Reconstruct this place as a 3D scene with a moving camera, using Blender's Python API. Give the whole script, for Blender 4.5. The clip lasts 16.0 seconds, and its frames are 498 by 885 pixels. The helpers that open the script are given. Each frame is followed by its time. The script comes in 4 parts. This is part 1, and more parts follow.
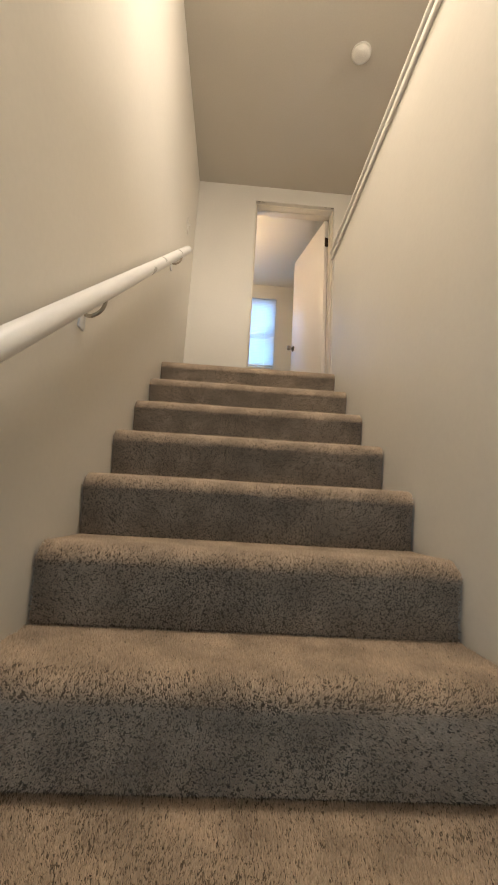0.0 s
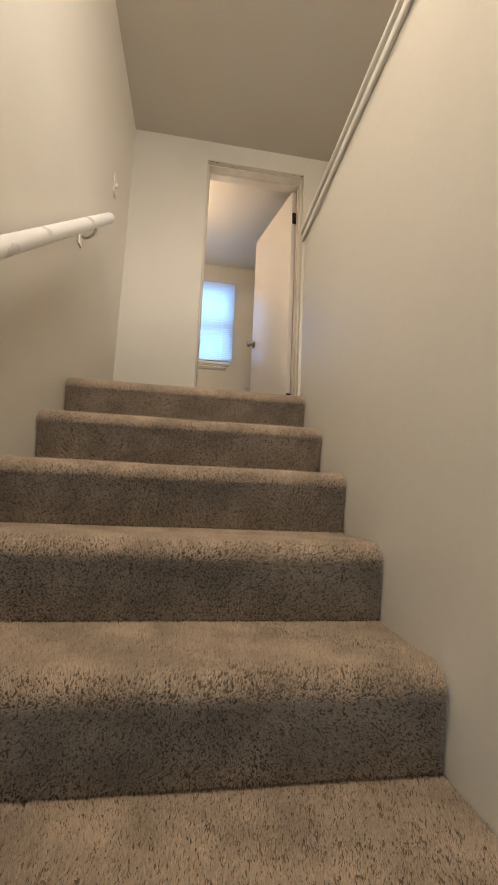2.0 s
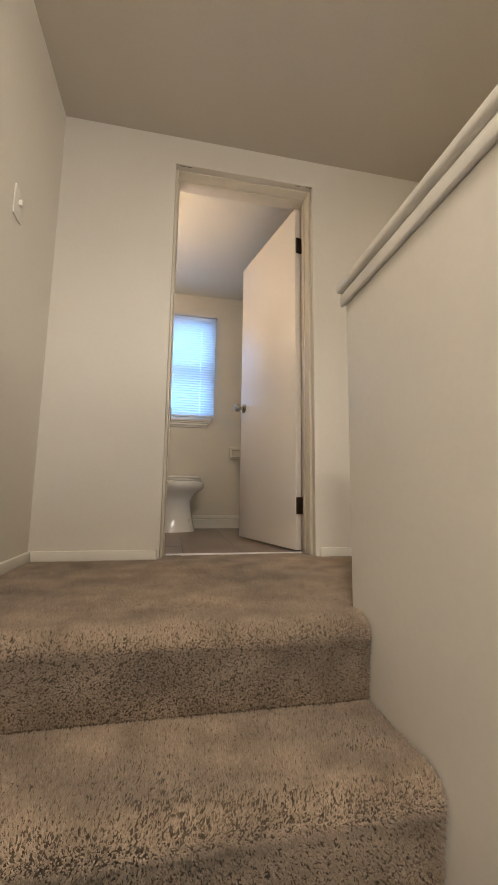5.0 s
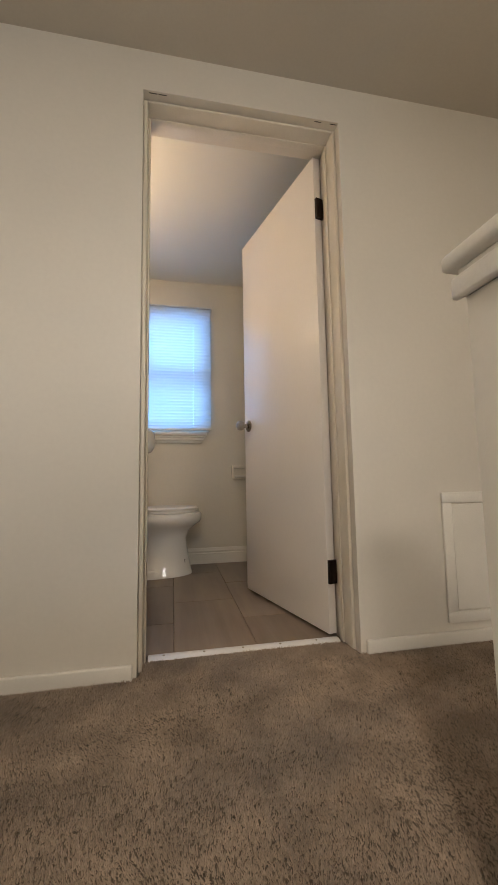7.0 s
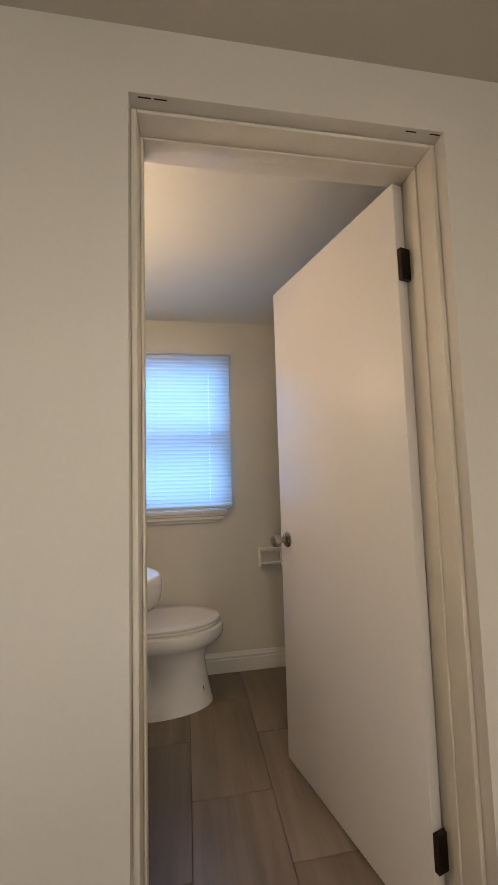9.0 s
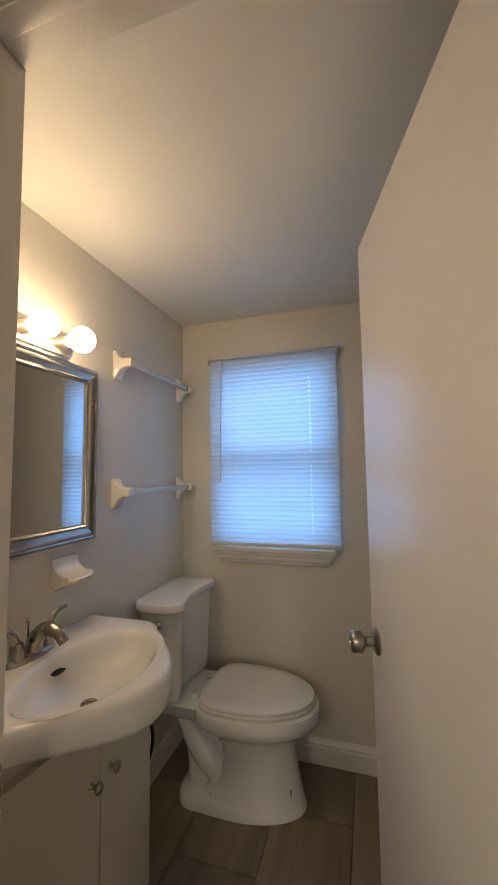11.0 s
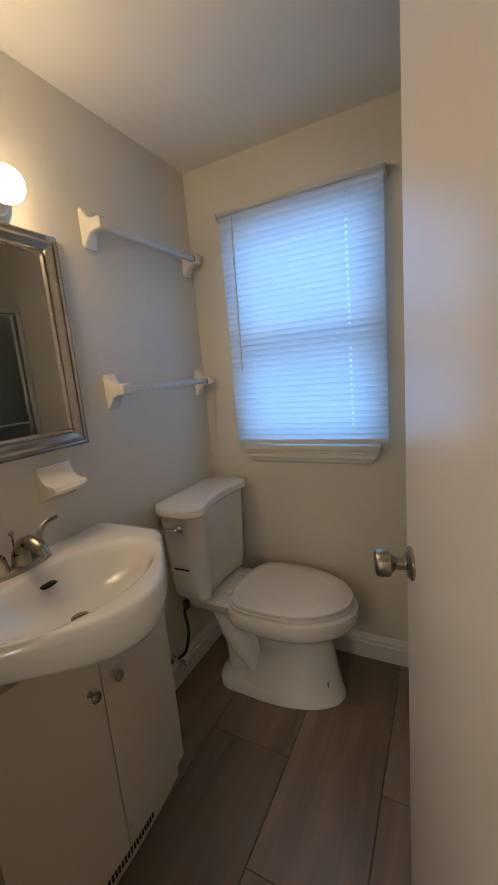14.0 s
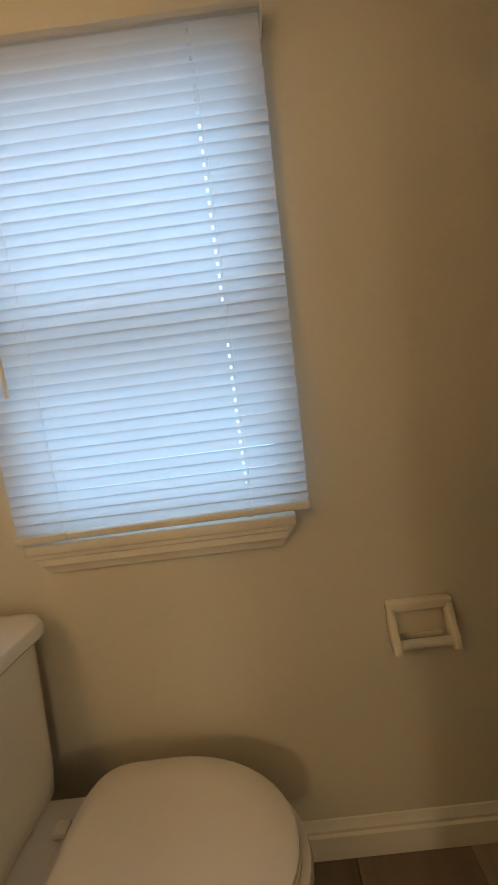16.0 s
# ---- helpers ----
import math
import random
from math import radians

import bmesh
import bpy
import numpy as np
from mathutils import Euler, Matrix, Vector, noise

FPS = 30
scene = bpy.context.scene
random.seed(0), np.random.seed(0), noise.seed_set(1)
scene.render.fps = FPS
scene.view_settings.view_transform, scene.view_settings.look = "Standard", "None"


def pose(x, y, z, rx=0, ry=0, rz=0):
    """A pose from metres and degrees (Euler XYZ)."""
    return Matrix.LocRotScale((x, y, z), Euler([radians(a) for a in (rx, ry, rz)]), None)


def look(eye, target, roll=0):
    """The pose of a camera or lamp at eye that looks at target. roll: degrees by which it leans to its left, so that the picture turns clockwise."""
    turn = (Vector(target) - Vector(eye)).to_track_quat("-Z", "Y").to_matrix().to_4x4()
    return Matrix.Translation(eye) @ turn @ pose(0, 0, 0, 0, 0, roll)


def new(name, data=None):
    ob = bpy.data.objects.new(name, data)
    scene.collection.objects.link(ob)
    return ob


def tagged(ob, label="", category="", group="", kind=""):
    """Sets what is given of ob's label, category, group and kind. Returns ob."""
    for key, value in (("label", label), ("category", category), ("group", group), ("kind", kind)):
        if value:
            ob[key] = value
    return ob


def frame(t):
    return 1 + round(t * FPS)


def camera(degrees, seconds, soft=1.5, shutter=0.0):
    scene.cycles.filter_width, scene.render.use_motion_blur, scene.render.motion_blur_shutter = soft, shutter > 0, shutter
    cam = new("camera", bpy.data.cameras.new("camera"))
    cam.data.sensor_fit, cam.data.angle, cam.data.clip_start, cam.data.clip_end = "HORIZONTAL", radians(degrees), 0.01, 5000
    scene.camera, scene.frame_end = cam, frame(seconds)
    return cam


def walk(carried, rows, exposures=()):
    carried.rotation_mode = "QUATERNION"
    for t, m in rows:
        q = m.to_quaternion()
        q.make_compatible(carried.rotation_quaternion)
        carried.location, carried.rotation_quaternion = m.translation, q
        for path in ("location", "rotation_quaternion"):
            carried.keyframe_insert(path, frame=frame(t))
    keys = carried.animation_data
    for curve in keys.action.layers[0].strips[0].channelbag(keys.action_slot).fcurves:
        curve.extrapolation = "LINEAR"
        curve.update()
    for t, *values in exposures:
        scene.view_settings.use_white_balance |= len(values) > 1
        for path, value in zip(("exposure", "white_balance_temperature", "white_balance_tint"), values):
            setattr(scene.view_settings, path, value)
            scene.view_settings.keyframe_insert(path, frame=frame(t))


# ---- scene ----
cam = camera(65.9, 16.0)
PATH = [
    (0, (0.285, 0.262, -0.888), (0.369, 2.231, -0.546), 3.3),
    (0.5, (0.267, 0.414, -0.739), (0.462, 2.365, -0.342), 2.0),
    (1, (0.297, 0.461, -0.666), (0.593, 2.414, -0.348), 2.6),
    (1.5, (0.384, 0.637, -0.509), (0.608, 2.605, -0.229), 3.3),
    (2, (0.392, 0.81, -0.469), (0.67, 2.775, -0.221), 2.6),
    (2.5, (0.362, 0.954, -0.301), (0.746, 2.905, -0.081), 1.8),
    (3, (0.42, 1.109, -0.187), (0.808, 3.052, 0.089), 1.5),
    (3.5, (0.435, 1.205, -0.069), (0.74, 3.164, 0.191), 0.7),
    (4, (0.388, 1.37, 0.038), (0.694, 3.33, 0.294), -0.3),
    (4.5, (0.355, 1.491, 0.144), (0.712, 3.441, 0.406), 0.2),
    (5, (0.408, 1.641, 0.302), (0.789, 3.586, 0.571), 0.8),
    (5.2, (0.415, 1.679, 0.35), (0.8, 3.623, 0.618), 0.7),
    (7.5, (0.477, 2.333, 0.746), (0.868, 4.286, 0.927), -1.3),
    (8, (0.454, 2.451, 0.939), (0.858, 4.402, 1.113), -1.3),
    (10.5, (0.745, 3.11, 1.339), (0.48, 5.087, 1.484), -1.5),
    (11, (0.887, 3.228, 1.361), (0.297, 5.133, 1.515), -0.8),
    (11.5, (0.889, 3.306, 1.366), (0.058, 5.123, 1.467), -0.3),
    (12, (0.95, 3.402, 1.397), (-0.167, 5.06, 1.365), -0.4),
    (12.5, (0.987, 3.446, 1.39), (-0.362, 4.917, 1.258), -2.2),
    (13, (1.006, 3.445, 1.37), (-0.355, 4.895, 1.15), -3.7),
    (13.5, (1.024, 3.471, 1.333), (-0.144, 5.063, 1.012), -4.4),
    (14, (0.951, 3.568, 1.308), (0.037, 5.311, 0.951), -5.0),
    (14.5, (0.8, 3.729, 1.299), (0.092, 5.562, 0.929), -5.9),
    (15, (0.745, 3.978, 1.292), (0.14, 5.854, 0.952), -6.6),
    (15.5, (0.687, 4.146, 1.285), (0.341, 6.092, 0.982), -7.0),
    (16, (0.65, 4.284, 1.285), (0.619, 6.26, 0.979), -7.3),
]
walk(cam, [(t, look(eye, target, roll)) for t, eye, target, roll in PATH],
     exposures=[(0, 0.6, 6600, 10), (0.5, 0.45, 6600, 10), (2.5, 0.45, 6350, 10), (5.2, 0.33, 6200, 10), (7.5, 0.14, 6050, 10), (8.2, 0.08, 6050, 10), (10.4, -0.12, 6200, 10), (11.5, -0.45, 6150, 8), (13.5, -0.55, 6100, 6), (14.5, -0.1, 6650, 7), (15, -0.1, 7500, 8), (16, -0.22, 9900, 10)])

# ---- light ----
world = bpy.data.worlds.new("world")
scene.world = world
world.use_nodes = True
wn = world.node_tree.nodes
sky = wn.new("ShaderNodeTexSky")
sky.sky_type = "NISHITA"
sky.sun_disc = False
sky.sun_elevation, sky.sun_rotation = radians(38), radians(150)
world.node_tree.links.new(sky.outputs[0], wn["Background"].inputs[0])
wn["Background"].inputs[1].default_value = 0.08


def area_lamp(name, eye, target, w, h, watts, colour):
    d = bpy.data.lights.new(name, "AREA")
    d.shape, d.size, d.size_y, d.energy, d.color = "RECTANGLE", w, h, watts, colour
    ob = new(name, d)
    ob.matrix_world = look(eye, target)
    return ob


CEILING_Z = 2.19
sun_data = bpy.data.lights.new("sun", "SUN")
sun_data.energy, sun_data.angle, sun_data.color = 1.0, radians(10), (1.0, 0.95, 0.88)
new("sun", sun_data).matrix_world = look((-3, -8, 9), (0, 0, 0))
area_lamp("bath_window_daylight", (0.42, 6.45, 1.70), (0.42, 5.0, 1.45), 2.2, 2.2, 74, (0.22, 0.50, 1.0))
# warm fill for the upper stairwell, behind an invented hall window
area_lamp("hall_fill_light", (2.5, 0.0, 1.5), (0.5, 0.2, 0.9), 1.5, 1.1, 50, (1.0, 0.89, 0.77))
area_lamp("lower_window_daylight", (0.1, -1.86, -1.2), (0.2, 1.0, -1.0), 0.55, 1.2, 11, (0.50, 0.74, 1.0))
# fill added above the treads; a lamp here is only assumed
area_lamp("stair_fill_lamp", (0.36, 1.05, CEILING_Z - 0.075), (0.36, 1.05, 0), 0.3, 0.3, 28, (1.0, 0.86, 0.70))
BULB = 34.0


# ---- materials ----
def node(nt, kind, **ins):
    n = nt.nodes.new(kind)
    for k, v in ins.items():
        n.inputs[k.replace("_", " ")].default_value = v
    return n


def material(name, colour, rough=0.5, metal=0.0, spec=0.5, vary=0.06, scale=3.0, grain=0.05, grain_scale=200.0,
             bump=0.0, bump_scale=150.0, stretch=(1, 1, 1), rvary=0.08, coat=0.0):
    """A surface with cloudy variation, fine grain, uneven gloss and fine relief."""
    m = bpy.data.materials.new(name)
    m.use_nodes = True
    nt = m.node_tree
    b = nt.nodes["Principled BSDF"]
    ln = nt.links.new
    tc = nt.nodes.new("ShaderNodeTexCoord")
    mp = nt.nodes.new("ShaderNodeMapping")
    mp.inputs["Scale"].default_value = stretch
    ln(tc.outputs["Object"], mp.inputs["Vector"])
    n1 = node(nt, "ShaderNodeTexNoise", Scale=scale, Detail=4.0)
    n2 = node(nt, "ShaderNodeTexNoise", Scale=grain_scale, Detail=2.0)
    ln(mp.outputs[0], n1.inputs["Vector"])
    ln(mp.outputs[0], n2.inputs["Vector"])
    r1 = node(nt, "ShaderNodeMapRange")
    r1.inputs[1].default_value, r1.inputs[2].default_value = 0.3, 0.7
    r1.inputs[3].default_value, r1.inputs[4].default_value = 1 - vary, 1 + vary
    r2 = node(nt, "ShaderNodeMapRange")
    r2.inputs[1].default_value, r2.inputs[2].default_value = 0.3, 0.7
    r2.inputs[3].default_value, r2.inputs[4].default_value = 1 - grain, 1 + grain
    ln(n1.outputs["Fac"], r1.inputs[0])
    ln(n2.outputs["Fac"], r2.inputs[0])
    mu = node(nt, "ShaderNodeMath")
    mu.operation = "MULTIPLY"
    ln(r1.outputs[0], mu.inputs[0])
    ln(r2.outputs[0], mu.inputs[1])
    sc = nt.nodes.new("ShaderNodeVectorMath")
    sc.operation = "SCALE"
    sc.inputs[0].default_value = colour
    ln(mu.outputs[0], sc.inputs["Scale"])
    ln(sc.outputs[0], b.inputs["Base Color"])
    rr = node(nt, "ShaderNodeMapRange")
    rr.inputs[3].default_value, rr.inputs[4].default_value = max(0.02, rough - rvary), min(1, rough + rvary)
    ln(n1.outputs["Fac"], rr.inputs[0])
    ln(rr.outputs[0], b.inputs["Roughness"])
    b.inputs["Metallic"].default_value = metal
    b.inputs["Specular IOR Level"].default_value = spec
    b.inputs["Coat Weight"].default_value = coat
    b.inputs["Coat Roughness"].default_value = 0.06
    if bump:
        n3 = node(nt, "ShaderNodeTexNoise", Scale=bump_scale, Detail=3.0)
        ln(mp.outputs[0], n3.inputs["Vector"])
        bp = node(nt, "ShaderNodeBump", Strength=bump, Distance=0.002)
        ln(n3.outputs["Fac"], bp.inputs["Height"])
        ln(bp.outputs[0], b.inputs["Normal"])
    return m


WALL = material("wall_paint", (0.72, 0.68, 0.605), 0.42, vary=0.025, scale=2.2, grain=0.012, grain_scale=60, bump=0.12, bump_scale=220, spec=0.4)
BATHWALL = material("bath_wall_paint", (0.72, 0.68, 0.59), 0.38, vary=0.03, scale=2.5, grain=0.012, grain_scale=60, bump=0.12, bump_scale=200, spec=0.45)
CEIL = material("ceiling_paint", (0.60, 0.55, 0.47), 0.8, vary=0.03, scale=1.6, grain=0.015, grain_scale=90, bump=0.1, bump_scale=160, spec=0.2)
BATHCEIL = material("bath_ceiling_paint", (0.80, 0.775, 0.70), 0.7, vary=0.02, scale=1.6, grain=0.012, bump=0.08, bump_scale=160, spec=0.25)
TRIM = material("white_trim_paint", (0.80, 0.77, 0.70), 0.33, vary=0.03, scale=6, grain=0.02, bump=0.08, bump_scale=60)
CREAM = material("cream_jamb_paint", (0.75, 0.69, 0.58), 0.4, vary=0.05, scale=9, grain=0.03, bump=0.15, bump_scale=45)
DOORP = material("white_door_paint", (0.87, 0.825, 0.775), 0.32, vary=0.015, scale=2, grain=0.01, bump=0.04, bump_scale=40, stretch=(1, 1, 0.2))
RAILW = material("white_gloss_paint", (0.84, 0.83, 0.81), 0.3, vary=0.02, scale=8, grain=0.01)
CERAMIC = material("white_china", (0.80, 0.78, 0.73), 0.07, vary=0.012, scale=4, grain=0.0, rvary=0.03, coat=0.4)
CERAMIC_OLD = material("cream_wall_ceramic", (0.82, 0.77, 0.66), 0.16, vary=0.03, scale=9, grain=0.02, rvary=0.04, coat=0.3)
SEATM = material("white_seat_plastic", (0.80, 0.77, 0.71), 0.24, vary=0.012, scale=5, grain=0.01)
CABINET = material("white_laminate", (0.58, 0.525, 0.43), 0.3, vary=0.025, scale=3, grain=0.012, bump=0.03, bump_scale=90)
NICKEL = material("brushed_nickel", (0.40, 0.365, 0.31), 0.28, metal=1.0, vary=0.05, scale=10, grain=0.06, grain_scale=400)
SATIN = material("satin_nickel", (0.66, 0.61, 0.53), 0.36, metal=1.0, vary=0.05, scale=10, grain=0.05, grain_scale=400)
CHROME = material("chrome", (0.75, 0.74, 0.72), 0.1, metal=1.0, vary=0.03, scale=12)
SILVER = material("antique_silver_frame", (0.42, 0.40, 0.37), 0.24, metal=0.95, vary=0.12, scale=14, grain=0.1, grain_scale=150, bump=0.1, bump_scale=120)
BRONZE = material("dark_bronze_hinge", (0.035, 0.022, 0.016), 0.45, metal=0.7, vary=0.2, scale=30)
DARK = material("dark_rubber", (0.015, 0.013, 0.012), 0.6, vary=0.2, scale=20)
ALU = material("aluminium", (0.55, 0.57, 0.58), 0.32, metal=1.0, vary=0.06, scale=12, grain=0.05)
PLASTIC = material("ivory_plastic", (0.78, 0.75, 0.68), 0.35, vary=0.02, scale=10)
GROUT = material("grout", (0.115, 0.088, 0.065), 0.9, vary=0.1, scale=20, grain=0.1)
SUBFLOOR = material("subfloor", (0.2, 0.17, 0.13), 0.9)
MIRROR = material("mirror_glass", (0.86, 0.88, 0.87), 0.02, metal=1.0, vary=0.0, grain=0.0, rvary=0.0)


def carpet_material():
    # much darker than the yarn: shade between the tufts put into the base colour
    m = material("taupe_carpet_shaded_roots", (0.155, 0.118, 0.082), 0.95, vary=0.22, scale=9.0, grain=0.5, grain_scale=190,
                 bump=1.0, bump_scale=420, spec=0.1, stretch=(1, 0.75, 1))
    nt = m.node_tree
    nt.nodes["Principled BSDF"].inputs["Sheen Weight"].default_value = 0.1
    nt.nodes["Principled BSDF"].inputs["Sheen Roughness"].default_value = 0.5
    for n in nt.nodes:
        if n.type == "BUMP":
            n.inputs["Distance"].default_value = 0.006
    return m


CARPET = carpet_material()


def tuft_material():
    """Carpet yarn: each tuft a little lighter or darker, in cloudy patches."""
    m = material("taupe_yarn", (0.41, 0.32, 0.236), 0.9, vary=0.28, scale=8.0, grain=0.1, spec=0.15)
    nt = m.node_tree
    b = nt.nodes["Principled BSDF"]
    src = b.inputs["Base Color"].links[0].from_socket
    geo = nt.nodes.new("ShaderNodeNewGeometry")
    rr = nt.nodes.new("ShaderNodeMapRange")
    rr.inputs[3].default_value, rr.inputs[4].default_value = 0.8, 1.2
    nt.links.new(geo.outputs["Random Per Island"], rr.inputs[0])
    sc = nt.nodes.new("ShaderNodeVectorMath")
    sc.operation = "SCALE"
    nt.links.new(src, sc.inputs[0])
    nt.links.new(rr.outputs[0], sc.inputs["Scale"])
    nt.links.new(sc.outputs[0], b.inputs["Base Color"])
    b.inputs["Sheen Weight"].default_value = 0.12
    return m


TUFT = tuft_material()


def tile_material():
    """Wood-look porcelain: streaks along the tile, each tile a little different."""
    m = bpy.data.materials.new("wood_look_tile")
    m.use_nodes = True
    nt = m.node_tree
    ln = nt.links.new
    b = nt.nodes["Principled BSDF"]
    tc = nt.nodes.new("ShaderNodeTexCoord")
    oi = nt.nodes.new("ShaderNodeObjectInfo")
    off = nt.nodes.new("ShaderNodeVectorMath")
    off.operation = "MULTIPLY_ADD"
    comb = nt.nodes.new("ShaderNodeCombineXYZ")
    for i in range(3):
        ln(oi.outputs["Random"], comb.inputs[i])
    off.inputs[1].default_value = (7.3, 11.1, 3.0)
    ln(comb.outputs[0], off.inputs[0])
    ln(tc.outputs["Object"], off.inputs[2])
    mp = nt.nodes.new("ShaderNodeMapping")
    mp.inputs["Scale"].default_value = (16, 1.1, 1)
    ln(off.outputs[0], mp.inputs[0])
    n1 = node(nt, "ShaderNodeTexNoise", Scale=1.0, Detail=6.0, Roughness=0.62)
    ln(mp.outputs[0], n1.inputs["Vector"])
    mp2 = nt.nodes.new("ShaderNodeMapping")
    mp2.inputs["Scale"].default_value = (4, 1.5, 1)
    ln(off.outputs[0], mp2.inputs[0])
    n2 = node(nt, "ShaderNodeTexNoise", Scale=1.0, Detail=3.0)
    ln(mp2.outputs[0], n2.inputs["Vector"])
    add = nt.nodes.new("ShaderNodeMath")
    add.operation = "ADD"
    ln(n1.outputs["Fac"], add.inputs[0])
    ln(n2.outputs["Fac"], add.inputs[1])
    ramp = nt.nodes.new("ShaderNodeMapRange")
    ramp.inputs[1].default_value, ramp.inputs[2].default_value = 0.65, 1.35
    ln(add.outputs[0], ramp.inputs[0])
    mix = nt.nodes.new("ShaderNodeMix")
    mix.data_type = "RGBA"
    mix.inputs[6].default_value = (0.150, 0.107, 0.073, 1)
    mix.inputs[7].default_value = (0.33, 0.255, 0.187, 1)
    ln(ramp.outputs[0], mix.inputs[0])
    hs = node(nt, "ShaderNodeHueSaturation")
    v = nt.nodes.new("ShaderNodeMapRange")
    v.inputs[3].default_value, v.inputs[4].default_value = 0.85, 1.12
    ln(oi.outputs["Random"], v.inputs[0])
    ln(v.outputs[0], hs.inputs["Value"])
    ln(mix.outputs[2], hs.inputs["Color"])
    ln(hs.outputs[0], b.inputs["Base Color"])
    rr = nt.nodes.new("ShaderNodeMapRange")
    rr.inputs[3].default_value, rr.inputs[4].default_value = 0.26, 0.42
    ln(n1.outputs["Fac"], rr.inputs[0])
    ln(rr.outputs[0], b.inputs["Roughness"])
    bp = node(nt, "ShaderNodeBump", Strength=0.12, Distance=0.001)
    ln(n1.outputs["Fac"], bp.inputs["Height"])
    ln(bp.outputs[0], b.inputs["Normal"])
    return m


TILE = tile_material()


def glass_material(name, colour, rough):
    m = bpy.data.materials.new(name)
    m.use_nodes = True
    b = m.node_tree.nodes["Principled BSDF"]
    b.inputs["Base Color"].default_value = (*colour, 1)
    b.inputs["Roughness"].default_value = rough
    b.inputs["Transmission Weight"].default_value = 1.0
    b.inputs["IOR"].default_value = 1.45
    return m


GLASS = glass_material("window_glass", (0.95, 0.97, 0.97), 0.0)
OBSCURE = glass_material("obscure_shower_glass", (0.62, 0.68, 0.69), 0.35)
ACRYLIC = material("clear_acrylic_bar", (0.80, 0.81, 0.82), 0.2, vary=0.03, scale=20)
ACRYLIC.node_tree.nodes["Principled BSDF"].inputs["Transmission Weight"].default_value = 0.15


def slat_material():
    """Thin white vinyl that lets a good part of the daylight through."""
    m = bpy.data.materials.new("white_vinyl_slat")
    m.use_nodes = True
    nt = m.node_tree
    ln = nt.links.new
    out = nt.nodes["Material Output"]
    b = nt.nodes["Principled BSDF"]
    b.inputs["Base Color"].default_value = (0.74, 0.74, 0.72, 1)
    b.inputs["Roughness"].default_value = 0.4
    tr = nt.nodes.new("ShaderNodeBsdfTranslucent")
    tr.inputs[0].default_value = (0.80, 0.82, 0.84, 1)
    mx = nt.nodes.new("ShaderNodeMixShader")
    mx.inputs[0].default_value = 0.5
    ln(b.outputs[0], mx.inputs[1])
    ln(tr.outputs[0], mx.inputs[2])
    ln(mx.outputs[0], out.inputs[0])
    return m


SLAT = slat_material()


def glow_material(name, colour, strength):
    m = bpy.data.materials.new(name)
    m.use_nodes = True
    b = m.node_tree.nodes["Principled BSDF"]
    b.inputs["Base Color"].default_value = (0.9, 0.88, 0.82, 1)
    b.inputs["Roughness"].default_value = 0.25
    b.inputs["Emission Color"].default_value = (*colour, 1)
    b.inputs["Emission Strength"].default_value = strength
    return m


BULBM = glow_material("lit_bulb", (1.0, 0.71, 0.43), BULB)


# ---- mesh helpers ----
def part(name, bm, mat, parent=None, label="", smooth=True, angle=40):
    """Links a bmesh as one mesh object under a thing or under a part."""
    me = bpy.data.meshes.new(name)
    bmesh.ops.recalc_face_normals(bm, faces=bm.faces)
    bm.to_mesh(me)
    bm.free()
    me.materials.append(mat)
    if smooth:
        me.shade_smooth()
        me.set_sharp_from_angle(angle=radians(angle))
    ob = new(name, me)
    if parent:
        ob.parent = parent
    if label:
        tagged(ob, label)
    return ob


def thing(name, label, category, group="", kind=""):
    return tagged(new(name), label, category, group, kind)


def structure(name, bm, mat, label, category):
    return tagged(part(name, bm, mat), label, category, kind="structure")


def box(bm, x0, x1, y0, y1, z0, z1, bevel=0.0, seg=2):
    vs = [bm.verts.new(p) for p in ((x0, y0, z0), (x1, y0, z0), (x1, y1, z0), (x0, y1, z0), (x0, y0, z1), (x1, y0, z1), (x1, y1, z1), (x0, y1, z1))]
    fs = [bm.faces.new([vs[i] for i in q]) for q in ((3, 2, 1, 0), (4, 5, 6, 7), (0, 1, 5, 4), (1, 2, 6, 5), (2, 3, 7, 6), (3, 0, 4, 7))]
    if bevel:
        es = list({e for f in fs for e in f.edges})
        bmesh.ops.bevel(bm, geom=es, offset=bevel, segments=seg, affect="EDGES", profile=0.5)
    return bm


def boxed(*a, **k):
    return box(bmesh.new(), *a, **k)


def loft(bm, rings, closed=True, cap=True):
    rows = [[bm.verts.new(p) for p in r] for r in rings]
    n = len(rows[0])
    for a, b in zip(rows, rows[1:]):
        for i in range(n if closed else n - 1):
            j = (i + 1) % n
            bm.faces.new((a[i], a[j], b[j], b[i]))
    if cap and closed:
        bm.faces.new(rows[0][::-1])
        bm.faces.new(rows[-1])
    return bm


def tube(bm, points, radii, n=14, flat=1.0):
    """A round bar along points; radii one number or one a point; flat squashes it."""
    pts = [Vector(p) for p in points]
    if not isinstance(radii, (list, tuple)):
        radii = [radii] * len(pts)
    side = None
    rings = []
    for i, p in enumerate(pts):
        d = (pts[min(i + 1, len(pts) - 1)] - pts[max(i - 1, 0)]).normalized()
        if side is None:
            side = d.cross(Vector((0, 0, 1)) if abs(d.z) < 0.9 else Vector((1, 0, 0))).normalized()
        side = (side - d * side.dot(d)).normalized()
        up = side.cross(d)
        rings.append([p + radii[i] * (math.cos(a) * side + flat * math.sin(a) * up) for a in (2 * math.pi * k / n for k in range(n))])
    return loft(bm, rings)


